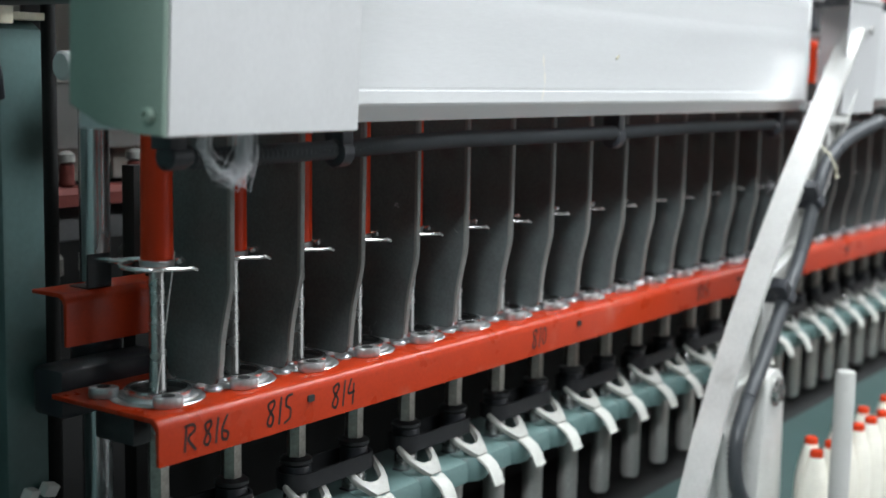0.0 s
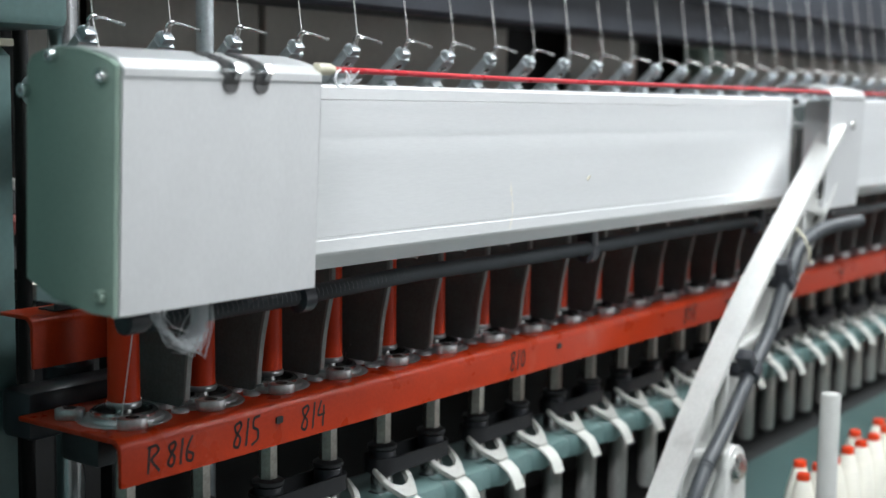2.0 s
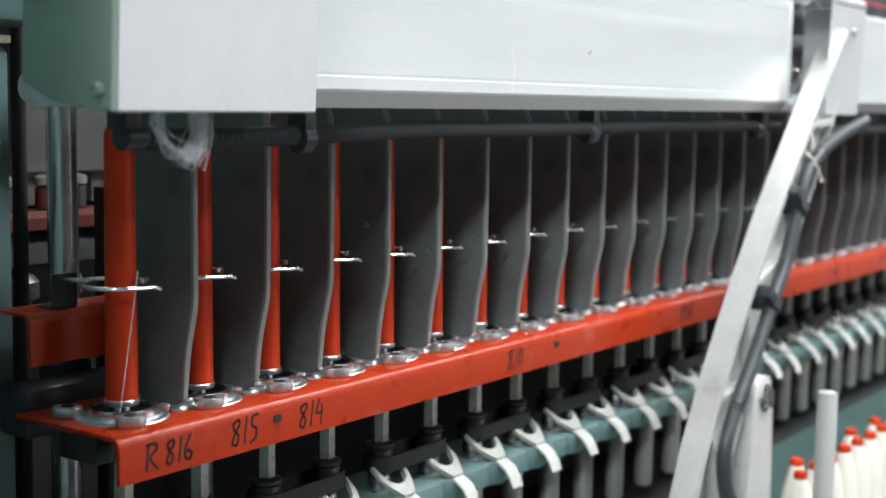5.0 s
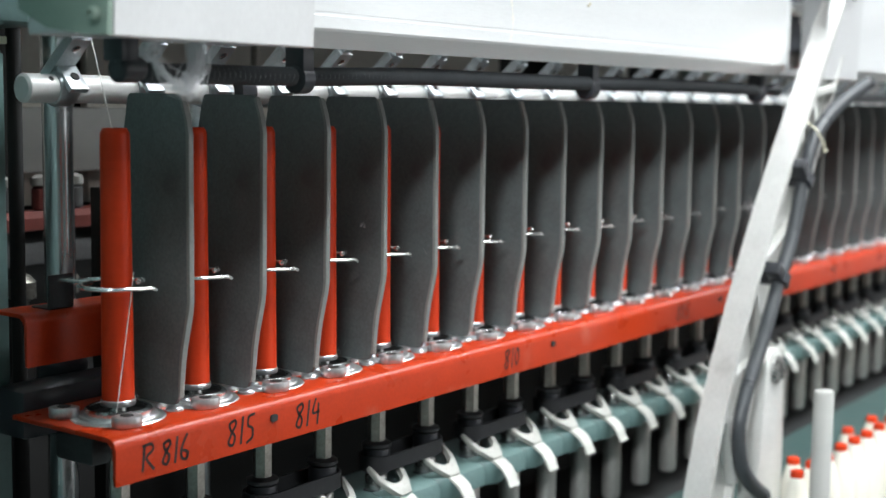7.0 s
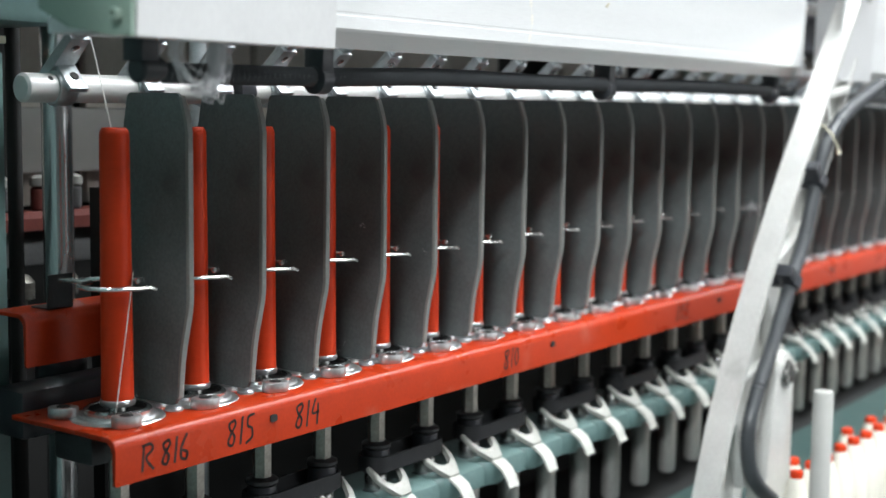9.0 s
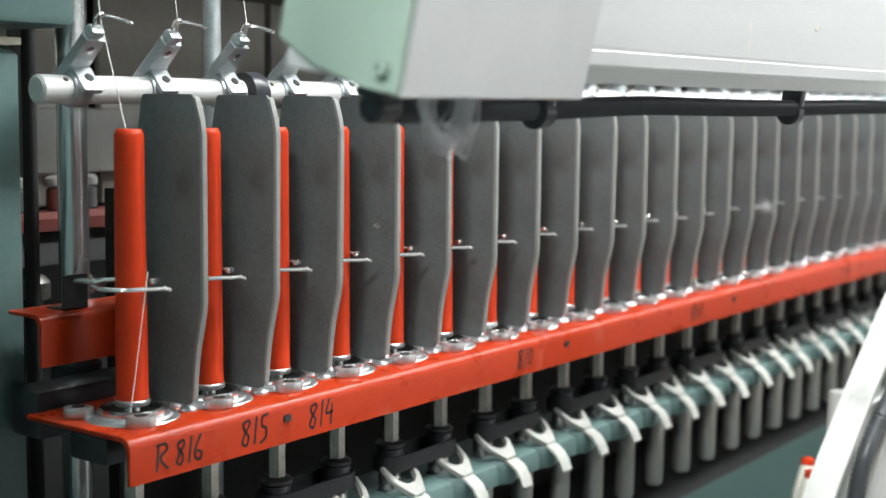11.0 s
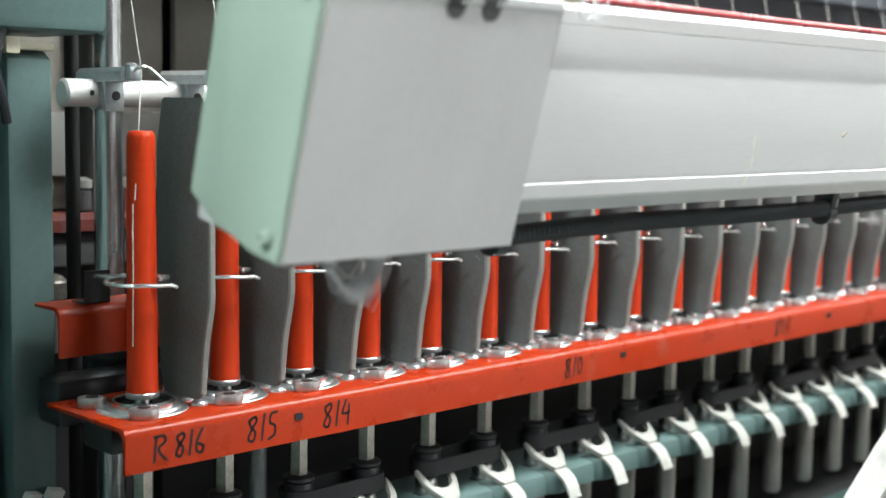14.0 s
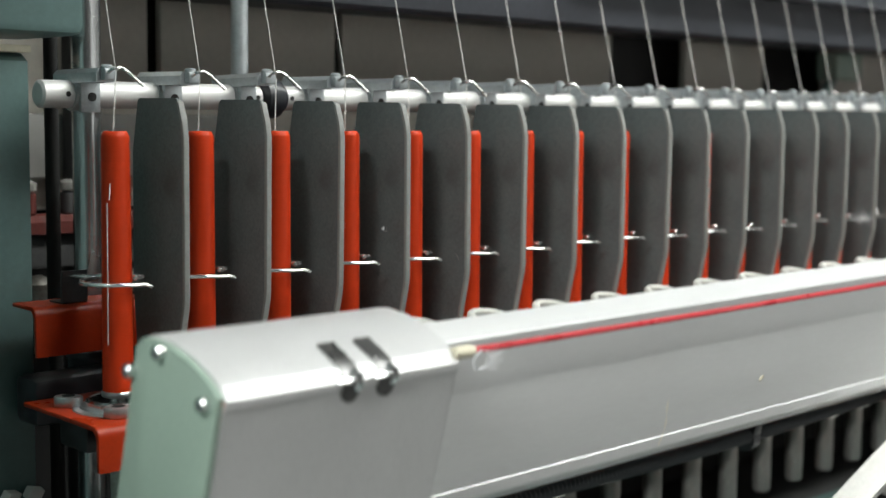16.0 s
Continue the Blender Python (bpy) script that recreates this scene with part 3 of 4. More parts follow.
def divider_parts():
    dv = thing("separator_plate", "grey plastic separator plate between two tubes", "separator", pose(P / 2, 0, 0), "separator row")
    outline = ([(-0.0175, 0.0112), (-0.0215, 0.0128), (-0.024, 0.0175), (-0.0262, 0.045), (-0.0285, 0.058)] + [(-0.034, 0.082), (-0.0355, 0.09), (-0.0355, 0.212)]
               + [(-0.0335, 0.222), (-0.0285, 0.237)] + arc(-0.0245, 0.2375, 0.0035, 170, 90, 4) + arc(0.0245, 0.2375, 0.0035, 90, 10, 4)
               + [(0.031, 0.222), (0.036, 0.2), (0.036, 0.09), (0.034, 0.07), (0.032, 0.03), (0.028, 0.014), (0.024, 0.0112)])
    bm = bmesh.new()
    extrude(bm, outline, -0.0014, 0.0014, "x", 0.0006)
    part("plate", bm, GREY_DIVIDER, dv, smooth=20)
    rim = outline[2:11]
    bm = bmesh.new()
    extrude(bm, band(rim, 0.0026), -0.0024, 0.0024, "x", 0.0007)
    part("rim", bm, DIVIDER_EDGE, dv, "worn pale front rim", smooth=40)
    bm = bmesh.new()
    box(bm, -0.0055, 0.0055, -0.004, 0.024, 0.0036, 0.0113, 0.0012)
    part("foot", bm, RING_STEEL, dv, "steel foot strip")
    bm = bmesh.new()
    lathe(bm, [(0.0092, 0.0036), (0.0092, 0.0052), (0.007, 0.0058), (0.0068, 0.0085), (0.005, 0.0102), (0.002, 0.0106)], 18, 0.002, -0.0165)
    part("bolt", bm, ZINC, dv, "domed steel bolt")
    return dv


def hook_parts():
    hk = thing("balloon_ring", "bent bright steel wire balloon ring on a bracket", "wire ring", pose(-0.0035, 0, 0.1025), "balloon rings")
    r = 0.0235
    loop = [(0.017, -0.0265, -0.0015), (0.012, -0.0262, 0.0004), (0.004, -0.025, 0.0003)]
    loop += [(r * math.cos(radians(a)), r * math.sin(radians(a)), 0.001) for a in range(-105, -285, -15)]
    loop += [(-0.004, 0.03, 0.001), (-0.002, 0.044, 0.0), (-0.003, 0.056, 0.0)]
    bm = bmesh.new()
    sweep(bm, loop, 0.0017, 8)
    part("front_wire", bm, WIRE, hk)
    bm = bmesh.new()
    loop = [(0.02, -0.0095, 0.0045)] + [(r * math.cos(radians(a)), r * math.sin(radians(a)), 0.003) for a in range(-15, 80, 12)]
    loop += [(0.0035, 0.03, 0.002), (0.0025, 0.044, 0.0), (0.002, 0.056, 0.0)]
    sweep(bm, [(0.0135, -0.015, 0.0046), (0.0165, -0.013, 0.0046)] + loop, 0.0016, 8)
    part("back_wire", bm, WIRE, hk)
    bm = bmesh.new()
    sweep(bm, [(0.0075, -0.0172, 0.0046), (0.0085, -0.0168, 0.0046), (0.0135, -0.0155, 0.0046), (0.0175, -0.013, 0.0046)], [0.0012, 0.0023, 0.0022, 0.0016], 9)
    part("wire_end", bm, WIRE, hk)
    bm = bmesh.new()
    extrude(bm, band([(0.079, -0.0228), (0.06, -0.0228), (0.0575, -0.0208), (0.0575, 0.004)], -0.0022), -0.011, 0.011, "x", 0.0006)
    part("bracket", bm, DARK_STEEL, hk, "dark steel angle bracket")
    bm = bmesh.new()
    lathe(bm, [(0.004, -0.0228), (0.004, -0.0198), (0.0025, -0.0188)], 8, 0.0, 0.068)
    part("screw", bm, ZINC, hk)
    return hk


def fork_parts():
    fk = thing("brake_lever", "pale grey forked spindle brake lever with a bent tab", "brake lever", pose(0, 0, -0.115), "brake levers")
    bm = bmesh.new()
    o = [(-0.0085, -0.028), (-0.0105, -0.0225), (-0.0165, -0.016), (-0.0205, -0.006), (-0.0205, 0.008), (-0.0188, 0.0108), (-0.0168, 0.009)]
    o += [(-0.016, -0.003), (-0.0128, -0.0108), (-0.005, -0.0155), (0.005, -0.0155), (0.0128, -0.0108), (0.016, -0.003)]
    o += [(0.0168, 0.009), (0.0188, 0.0108), (0.0205, 0.008), (0.0205, -0.006), (0.0165, -0.016), (0.0105, -0.0225), (0.0085, -0.028)]
    extrude(bm, o, -0.0025, 0.0025, "z", 0.001)
    f = part("fork", bm, LEVER_CAST, fk, "duller grey cast fork", smooth=50)
    f.matrix_basis = pose(0, -0.0115, 0.0165, 38, 0, 0)
    bm = bmesh.new()
    line = [(-0.032, 0.0), (-0.037, -0.001), (-0.046, -0.007), (-0.051, -0.015), (-0.055, -0.025)]
    extrude(bm, band(line, 0.0022), -0.009, 0.009, "x", 0.0006)
    part("tab", bm, LEVER_GREY, fk, "bent pale tab", smooth=50)
    bm = bmesh.new()
    box(bm, -0.012, 0.012, -0.012, 0.008, -0.012, 0.0, 0.003)
    part("pivot_block", bm, BLACK_PLASTIC, fk)
    return fk


def tube_parts():
    tube = thing("bobbin_tube", "empty red plastic bobbin tube on a spindle", "bobbin tube", None, "bobbin tubes")
    bm = bmesh.new()
    lathe(bm, [(0.0085, 0.0045), (0.0119, 0.0045), (0.0117, 0.0065), (0.0114, 0.05), (0.011, 0.12), (0.0106, 0.177)], 28)
    part("body", bm, RED_TUBE, tube, smooth=50)
    bm = bmesh.new()
    lathe(bm, [(0.0085, 0.0), (0.0122, 0.0), (0.0126, 0.0008), (0.0126, 0.0038), (0.0121, 0.0044)], 28)
    part("foot_ring", bm, RING_STEEL, tube, "dull metal foot ring")
    bm = bmesh.new()
    lathe(bm, [(0.0107, 0.177), (0.01065, 0.1774), (0.0107, 0.1778), (0.0106, 0.1838), (0.01055, 0.1842), (0.0106, 0.1846), (0.0105, 0.1955), (0.0102, 0.1968), (0.0087, 0.1997), (0.0083, 0.2), (0.0068, 0.2), (0.0064, 0.197), (0.0064, 0.19)], 28)
    part("tip", bm, RED_TUBE, tube, smooth=50)
    return tube


TUBE_Z = 0.016
spindle0, ring0, divider0, hook0, fork0, tube0 = spindle_parts(), ring_parts(), divider_parts(), hook_parts(), fork_parts(), tube_parts()
tube0.matrix_basis = pose(0, 0, TUBE_Z)
TUBES = [tube0]
turn = random.Random(5)
for n in range(1, N):
    x = n * P
    copy_thing(spindle0, pose(x, 0, 0))
    copy_thing(ring0, pose(x, 0, 0.0035, 0, 0, turn.uniform(-3, 3)))
    copy_thing(divider0, pose(x + P / 2, turn.uniform(-0.0005, 0.0005), 0, 0, turn.uniform(-0.5, 0.5), turn.uniform(-0.8, 0.8)))
    copy_thing(hook0, pose(x - 0.0035, 0, 0.1025 + turn.uniform(-0.0015, 0.0015), 0, 0, turn.uniform(-1.5, 1.5)))
    copy_thing(fork0, pose(x, 0, -0.115, turn.uniform(-2.5, 2.5), 0, turn.uniform(-3, 3)))
    TUBES.append(copy_thing(tube0, pose(x, 0, TUBE_Z)))


def spindle_rail():
    rail = thing("spindle_rail", "grey-green painted cast rail carrying the spindles", "rail")
    bm = bmesh.new()
    extrude(bm, [(0.05, -0.139), (0.05, -0.117), (-0.022, -0.117), (-0.028, -0.12), (-0.03, -0.126), (-0.03, -0.139)], -0.05, X_END, "x", 0.001)
    part("rail_body", bm, GREEN_PAINT, rail)
    bm = bmesh.new()
    lathe(bm, [(0.019, -0.1385), (0.02, -0.136), (0.02, -0.121), (0.0175, -0.1165), (0.013, -0.1155)], 20, 0, -0.018)
    boss = part("boss", bm, GREEN_PAINT, rail)
    for n in range(1, N):
        again(boss, rail, pose(n * P, 0, 0))


spindle_rail()


def drive_belts():
    for n in range(0, N - 1, 2):
        bm = bmesh.new()
        ring = arc(0, 0, 0.0165, 90, 270, 8) + arc(P, 0, 0.0165, -90, 90, 8)
        inner = [(x * 1.0 if 0.0 <= x <= P else (x * 0.86 if x < 0 else P + (x - P) * 0.86), y * 0.86) for x, y in ring]
        o = [bm.verts.new((x, y, -0.083)) for x, y in ring]
        u = [bm.verts.new((x, y, -0.097)) for x, y in ring]
        i = [bm.verts.new((x, y, -0.083)) for x, y in inner]
        j = [bm.verts.new((x, y, -0.097)) for x, y in inner]
        k = len(ring)
        for a in range(k):
            b = (a + 1) % k
            bm.faces.new((o[a], o[b], u[b], u[a]))
            bm.faces.new((i[a], j[a], j[b], i[b]))
            bm.faces.new((o[a], i[a], i[b], o[b]))
            bm.faces.new((u[a], u[b], j[b], j[a]))
        belt = tagged(part("drive_belt", bm, RUBBER), "black rubber belt round two spindle pulleys", "belt", "drive belts")
        belt.matrix_basis = pose(n * P, 0, 0)


drive_belts()

# ---- lappet shaft: turns as one piece ----
SHAFT = (0.0725, 0.2435)
LAPPET_X = 0.0105
lappets = thing("lappet_shaft", "satin aluminium shaft carrying zinc-plated yarn guide lappets", "yarn guide shaft", pose(0, *SHAFT))


def lappet_shaft():
    for x0, x1 in ((-0.0245, 0.183), (0.206, X_END)):
        bm = bmesh.new()
        lathe(bm, [(0.0085, x0), (0.0108, x0 + 0.0018), (0.0108, x1 - 0.0018), (0.0085, x1)], 28, axis="x")
        part("shaft", bm, SHAFT_ALU, lappets)
    for x in (-0.004, 0.176, 0.213):
        # Black disc on the solid shaft paints the shade of a drilled hole.
        bm = bmesh.new()
        lathe(bm, [(0.0022, -0.01095), (0.0022, -0.0102)], 12, x, 0, "y")
        part("hole", bm, DARK_VOID, lappets, "dark drilled hole")
    bm = bmesh.new()
    lathe(bm, [(0.012, 0.1845), (0.017, 0.1855), (0.018, 0.1895), (0.018, 0.1985), (0.017, 0.202), (0.0125, 0.2035), (0.0125, 0.2075)], 28, axis="x")
    part("coupling", bm, BLACK_PLASTIC, lappets, "black rubber coupling disc")
    # clamp round the shaft
    bm = bmesh.new()
    lathe(bm, [(0.0122, -0.0085), (0.0132, -0.007), (0.0132, 0.007), (0.0122, 0.0085)], 22, axis="x")
    box(bm, -0.0065, 0.0105, -0.0155, -0.0108, -0.014, 0.0145, 0.0008)
    clamp = part("clamp", bm, ZINC, lappets, "zinc clamp with a socket screw")
    clamp.matrix_basis = pose(LAPPET_X, 0, 0)
    # Black disc paints the shaded socket of the screw.
    bm = bmesh.new()
    lathe(bm, [(0.0036, -0.0163), (0.0036, -0.0152)], 14, 0.003, -0.002, "y")
    screw = part("screw", bm, DARK_VOID, clamp)
    # folded sheet arm
    bm = bmesh.new()
    prof = [(-0.0098, -0.0085), (-0.0098, -0.001), (-0.0065, 0.0027), (0.0065, 0.0027), (0.0098, -0.001), (0.0098, -0.0085)]
    a = [bm.verts.new((x, 0.022, 0.0165 + z)) for x, z in prof]
    b = [bm.verts.new((x * 0.88, -0.0425, 0.0175 + z * 0.95)) for x, z in prof]
    for i in range(6):
        bm.faces.new((a[i], a[(i + 1) % 6], b[(i + 1) % 6], b[i]))
    bm.faces.new(a[::-1])
    bm.faces.new(b)
    arm = part("lappet_arm", bm, ZINC, lappets, "folded zinc-plated arm", smooth=20)
    arm.matrix_basis = pose(LAPPET_X, 0, 0)
    bm = bmesh.new()
    lathe(bm, [(0.0045, 0.012), (0.0045, 0.0215), (0.0035, 0.0226), (0.002, 0.023)], 14, 0.0, -0.0435)
    box(bm, -0.0055, 0.0055, -0.05, -0.043, 0.0105, 0.0195, 0.0012)
    nut = part("eye_holder", bm, ZINC, arm)
    bm = bmesh.new()
    eye = [(-0.002, -0.047, 0.0165), (-0.0035, -0.0525, 0.0165)] + [(0.0036 * math.cos(radians(q)), -0.0568 + 0.0036 * math.sin(radians(q)), 0.0165 + 0.000012 * q)
                                                                  for q in range(120, 400, 28)]
    eye += [(0.0048, -0.0585, 0.0195), (0.0075, -0.0605, 0.0175), (0.013, -0.063, 0.012), (0.0185, -0.0655, 0.0065)]
    sweep(bm, eye, 0.0013, 7)
    wire = part("eye_wire", bm, WIRE, arm, "bright bent wire eye")
    bm = bmesh.new()
    lathe(bm, [(0.0036, 0.0096), (0.0036, 0.0088), (0.0022, 0.0084)], 12, 0.0, -0.033)
    rivet = part("rivet", bm, STEEL, arm)
    for n in range(1, N):
        x = n * P + LAPPET_X
        c = again(clamp, lappets, pose(x, 0, 0))
        again(screw, c, pose(0, 0, 0))
        r = again(arm, lappets, pose(x, 0, 0, turn.uniform(-1.5, 1.5), 0, turn.uniform(-0.6, 0.6)))
        again(nut, r, pose(0, 0, 0))
        again(rivet, r, pose(0, 0, 0))
        again(wire, r, pose(0, 0, 0, 0, 0, turn.uniform(-0.6, 0.6)))


lappet_shaft()

# ---- yarns ----
EYE_DOWN = Vector((LAPPET_X, 0.0155, 0.26))
EYE_UP = Vector((LAPPET_X, 0.0416, 0.294))
YARN_TOP = Vector((LAPPET_X, 0.067, 0.46))


def yarn(name, length, label):
    bm = bmesh.new()
    sweep(bm, [(0, 0, 0), (0.0002, 0, -length * 0.5), (0, 0, -length)], 0.00042, 5)
    return tagged(part(name, bm, WHITE_YARN), label, "yarn", "yarns")


def hang(top, bottom):
    d = (Vector(bottom) - Vector(top)).normalized()
    return Matrix.Translation(top) @ Vector((0, 0, -1)).rotation_difference(d).to_matrix().to_4x4()


UPPER_LENGTH = 0.21
UPPER, LOWER = [], []
upper0 = yarn("upper_yarn", UPPER_LENGTH, "thin white yarn running down to the wire eye")
lower0 = yarn("lower_yarn", 0.1, "thin white yarn from the wire eye to the tube")
for n in range(N):
    UPPER.append(upper0 if n == 0 else copy_thing(upper0, pose(n * P, 0, 0)))
    LOWER.append(lower0 if n == 0 else copy_thing(lower0, pose(n * P, 0, 0)))
tail = yarn("tail_yarn", 0.106, "thin white yarn end lying along the red tube")

# ---- doffer beam ----
X_BEAM = -0.127
beam = thing("doffer_beam", "satin aluminium doffing beam with pale green end plate", "machine beam", pose(X_BEAM, -0.149, 0.2046))
BACK = [(0.0806, 0.0164), (0.055, 0.0055), (0.02, 0.0008)]
TOP = [(-0.0048, 0.1445), (0.0005, 0.148), (0.011, 0.151), (0.027, 0.1545), (0.045, 0.1556), (0.061, 0.1545), (0.071, 0.1512), (0.0765, 0.145)]
SECTION = [(0.0, 0.0)] + TOP + BACK


def doffer_beam():
    bm = bmesh.new()
    extrude(bm, SECTION, -0.004, 0.0, "x", 0.0012)
    end = part("end_plate", bm, PLATE_GREEN, beam, "pale green painted end plate", smooth=30)
    for y, z in ((0.0045, 0.1385), (0.05, 0.1505), (0.009, 0.012), (0.0765, 0.13)):
        bm = bmesh.new()
        lathe(bm, [(0.0042, -0.0036), (0.0042, -0.0085), (0.0034, -0.0094), (0.002, -0.0094), (0.002, -0.0072)], 16, y, z, "x")
        part("screw", bm, CHROME if z > 0.1 else PLATE_GREEN, end, "steel socket screw" if z > 0.1 else "painted screw")

    def cover(x0, x1, slots):
        bm = bmesh.new()
        shell = [(0.002, -0.0005), (-0.001, 0.0005)] + [(-0.0055, 0.1375), (-0.0068, 0.139), (-0.0068, 0.1435)] + [(y - 0.0008, z + 0.0012) for y, z in TOP[1:]]
        extrude(bm, band(shell, -0.002), x0, x1, "x", 0.0005)
        c = part("cover", bm, ALUMINIUM, beam, "bent satin aluminium cover", smooth=25)
        bm = bmesh.new()
        box(bm, x0 + 0.001, x1 - 0.001, 0.004, 0.078, 0.002, 0.012, 0.001)
        part("cover_bottom", bm, ALUMINIUM, c)
        for sx in slots:
            # Raised dark strip on the cover; the open slot's shade is its colour.
            bm = bmesh.new()
            o = [(-0.0066, 0.1355), (-0.0079, 0.1387), (-0.0079, 0.1442), (-0.0006, 0.1498), (0.0105, 0.1532), (0.021, 0.156), (0.0215, 0.1552), (0.0115, 0.1526), (0.0, 0.1485), (-0.0066, 0.1428), (-0.006, 0.1355)]
            extrude(bm, o, sx - 0.0065, sx + 0.0065, "x", 0.0006)
            lathe(bm, [(0.0065, -0.0066), (0.0065, -0.0052)], 16, sx, 0.1365, "y")
            part("slot", bm, DARK_SLOT, c, "dark strip painting a shaded slot")
            bm = bmesh.new()
            lathe(bm, [(0.0016, -0.0185), (0.0019, -0.0185), (0.0019, -0.008)], 10, 0, 0, "x")
            lathe(bm, [(0.0052, -0.008), (0.0058, -0.0075), (0.0058, -0.0035), (0.0052, -0.003)], 6, 0, 0, "x")
            b = part("bolt", bm, CHROME, c, "bright hexagon bolt", smooth=20)
            b.matrix_basis = pose(sx + 0.0075, -0.0068, 0.1435)
        return c

    cover(0.0, 0.168, (0.0845, 0.111))
    cover(1.118, 1.238, ())
    bm = bmesh.new()
    lathe(bm, [(0.0055, -0.0105), (0.0055, -0.0075)], 16, 1.19, 0.105, "y")
    part("cover_screw", bm, STEEL, beam, "round socket screw")

    def profile(x0, x1):
        o = [(0.049, 0.003), (0.047, 0.0028), (0.0366, 0.0145), (0.0357, 0.0165), (0.0357, 0.0255), (0.0363, 0.0258), (0.0363, 0.0279), (0.0361, 0.0281), (0.0357, 0.096), (0.03582, 0.0973),
             (0.03582, 0.1013), (0.0357, 0.1026), (0.0356, 0.1265), (0.0366, 0.1268), (0.0366, 0.1274), (0.0356, 0.1277), (0.0356, 0.1362), (0.0366, 0.1374), (0.053, 0.1386), (0.055, 0.137),
             (0.07, 0.137), (0.073, 0.134), (0.075, 0.024), (0.06, 0.006)]
        bm = bmesh.new()
        extrude(bm, o, x0, x1)
        part("panel", bm, PANEL, beam, "long anodised aluminium profile", smooth=12)

    profile(0.166, 1.088)
    profile(1.232, 3.0)
    # Black boxes paint the shade of the gap beside the joint.
    bm = bmesh.new()
    box(bm, 1.092, 1.119, 0.05, 0.075, 0.006, 0.137)
    box(bm, 1.092, 1.118, 0.036, 0.05, 0.13, 0.137)
    part("recess", bm, DARK_VOID, beam, "black filler painting the shaded recess round the arm joint")
    bm = bmesh.new()
    box(bm, 1.086, 1.091, 0.034, 0.07, 0.004, 0.14, 0.001)
    part("end_frame", bm, ALUMINIUM, beam)

    # red air hose on top with its cream fitting
    bm = bmesh.new()
    sweep(bm, [(0.183, -0.002, 0.1475), (0.4, -0.001, 0.146), (0.8, -0.001, 0.1462), (1.125, -0.001, 0.146)], 0.0022, 10)
    part("air_hose", bm, RED_HOSE, beam, "thin red plastic air hose")
    bm = bmesh.new()
    sweep(bm, [(1.236, -0.001, 0.146), (2.0, -0.001, 0.1462), (3.0, -0.001, 0.146)], 0.0022, 10)
    part("air_hose", bm, RED_HOSE, beam, "thin red plastic air hose")
    bm = bmesh.new()
    lathe(bm, [(0.0025, 0.166), (0.0042, 0.167), (0.0042, 0.18), (0.003, 0.1815), (0.003, 0.184)], 14, -0.002, 0.1475, "x")
    part("hose_fitting", bm, CREAM, beam, "cream plastic hose fitting")
    bm = bmesh.new()
    loop = [(0.186 + 0.007 * math.cos(radians(a)) + 0.004, -0.005, 0.1415 + 0.0062 * math.sin(radians(a))) for a in range(100, 440, 20)]
    sweep(bm, loop, 0.0009, 5)
    r_ = random.Random(9)
    for k in range(10):
        p0 = Vector((0.193, -0.005, 0.141))
        sweep(bm, [p0, p0 + Vector((r_.uniform(0, .008), r_.uniform(-.003, .002), r_.uniform(-.006, .006))), p0 + Vector((r_.uniform(.004, .014), r_.uniform(-.004, .003), r_.uniform(-.007, .008)))], 0.0003, 4)
    part("yarn_loop", bm, LINT, beam, "fluffy loop of white yarn")

    # corrugated hose below
    def corrugated(pts, r=0.0072, step=0.0021):
        pts = [Vector(p) for p in pts]
        bm = bmesh.new()
        total, path, rad, k = 0.0, [], [], 0
        for a, b in zip(pts, pts[1:]):
            n = max(2, int((b - a).length / step))
            for i in range(n):
                path.append(a.lerp(b, i / n))
                rad.append(r * (1.0 if k % 2 else 0.72))
                k += 1
        path.append(pts[-1])
        rad.append(r)
        sweep(bm, path, rad, 12)
        return bm

    wave = []
    for i in range(0, 106):
        x = 0.075 + 0.01 * i
        q = min(1.0, max(0.0, (x - 0.2) / 0.2))
        wave.append((x, 0.062 + 0.002 * math.sin(i * 0.09), -0.0188 + 0.0046 * q * q * (3 - 2 * q) + 0.0008 * math.sin(i * 0.1)))
    part("corrugated_hose", corrugated(wave), HOSE_BLACK, beam, "black corrugated plastic hose", smooth=60)
    wave = [(1.3 + 0.05 * i, 0.063, -0.0185 - 0.003 * math.sin(i * 0.4)) for i in range(0, 34)]
    bm = bmesh.new()
    sweep(bm, wave, 0.0066, 10)
    part("corrugated_hose", bm, HOSE_BLACK, beam, "black corrugated plastic hose")
    for x in (0.225, 0.645, 1.061):
        bm = bmesh.new()
        lathe(bm, [(0.008, x - 0.007), (0.0108, x - 0.0055), (0.0108, x + 0.0055), (0.008, x + 0.007)], 18, 0.063, -0.0195, "x")
        box(bm, x - 0.006, x + 0.006, 0.054, 0.072, -0.014, 0.012, 0.001)
        part("hose_clip", bm, BLACK_PLASTIC, beam, "black plastic hose clip")
    bm = bmesh.new()
    lathe(bm, [(0.0065, 0.054), (0.009, 0.056), (0.009, 0.07), (0.007, 0.075)], 18, 0.063, -0.0165, "x")
    box(bm, 0.052, 0.066, 0.054, 0.072, -0.012, 0.012, 0.001)
    part("hose_socket", bm, BLACK_PLASTIC, beam, "black hose end socket")

    # a pale scuff and a paint chip on the panel
    bm = bmesh.new()
    for k in range(14):
        z0 = 0.018 + k * 0.0029
        w = 0.0013 + 0.0009 * math.sin(k * 1.3)
        cx = 0.462 + 0.0025 * math.sin(k * 0.35) + 0.0002 * k
        f_ = [bm.verts.new((cx + a, 0.0352, z0 + b)) for a, b in ((-w, 0), (w, 0), (w * 0.8, 0.0032), (-w * 0.9, 0.0032))]
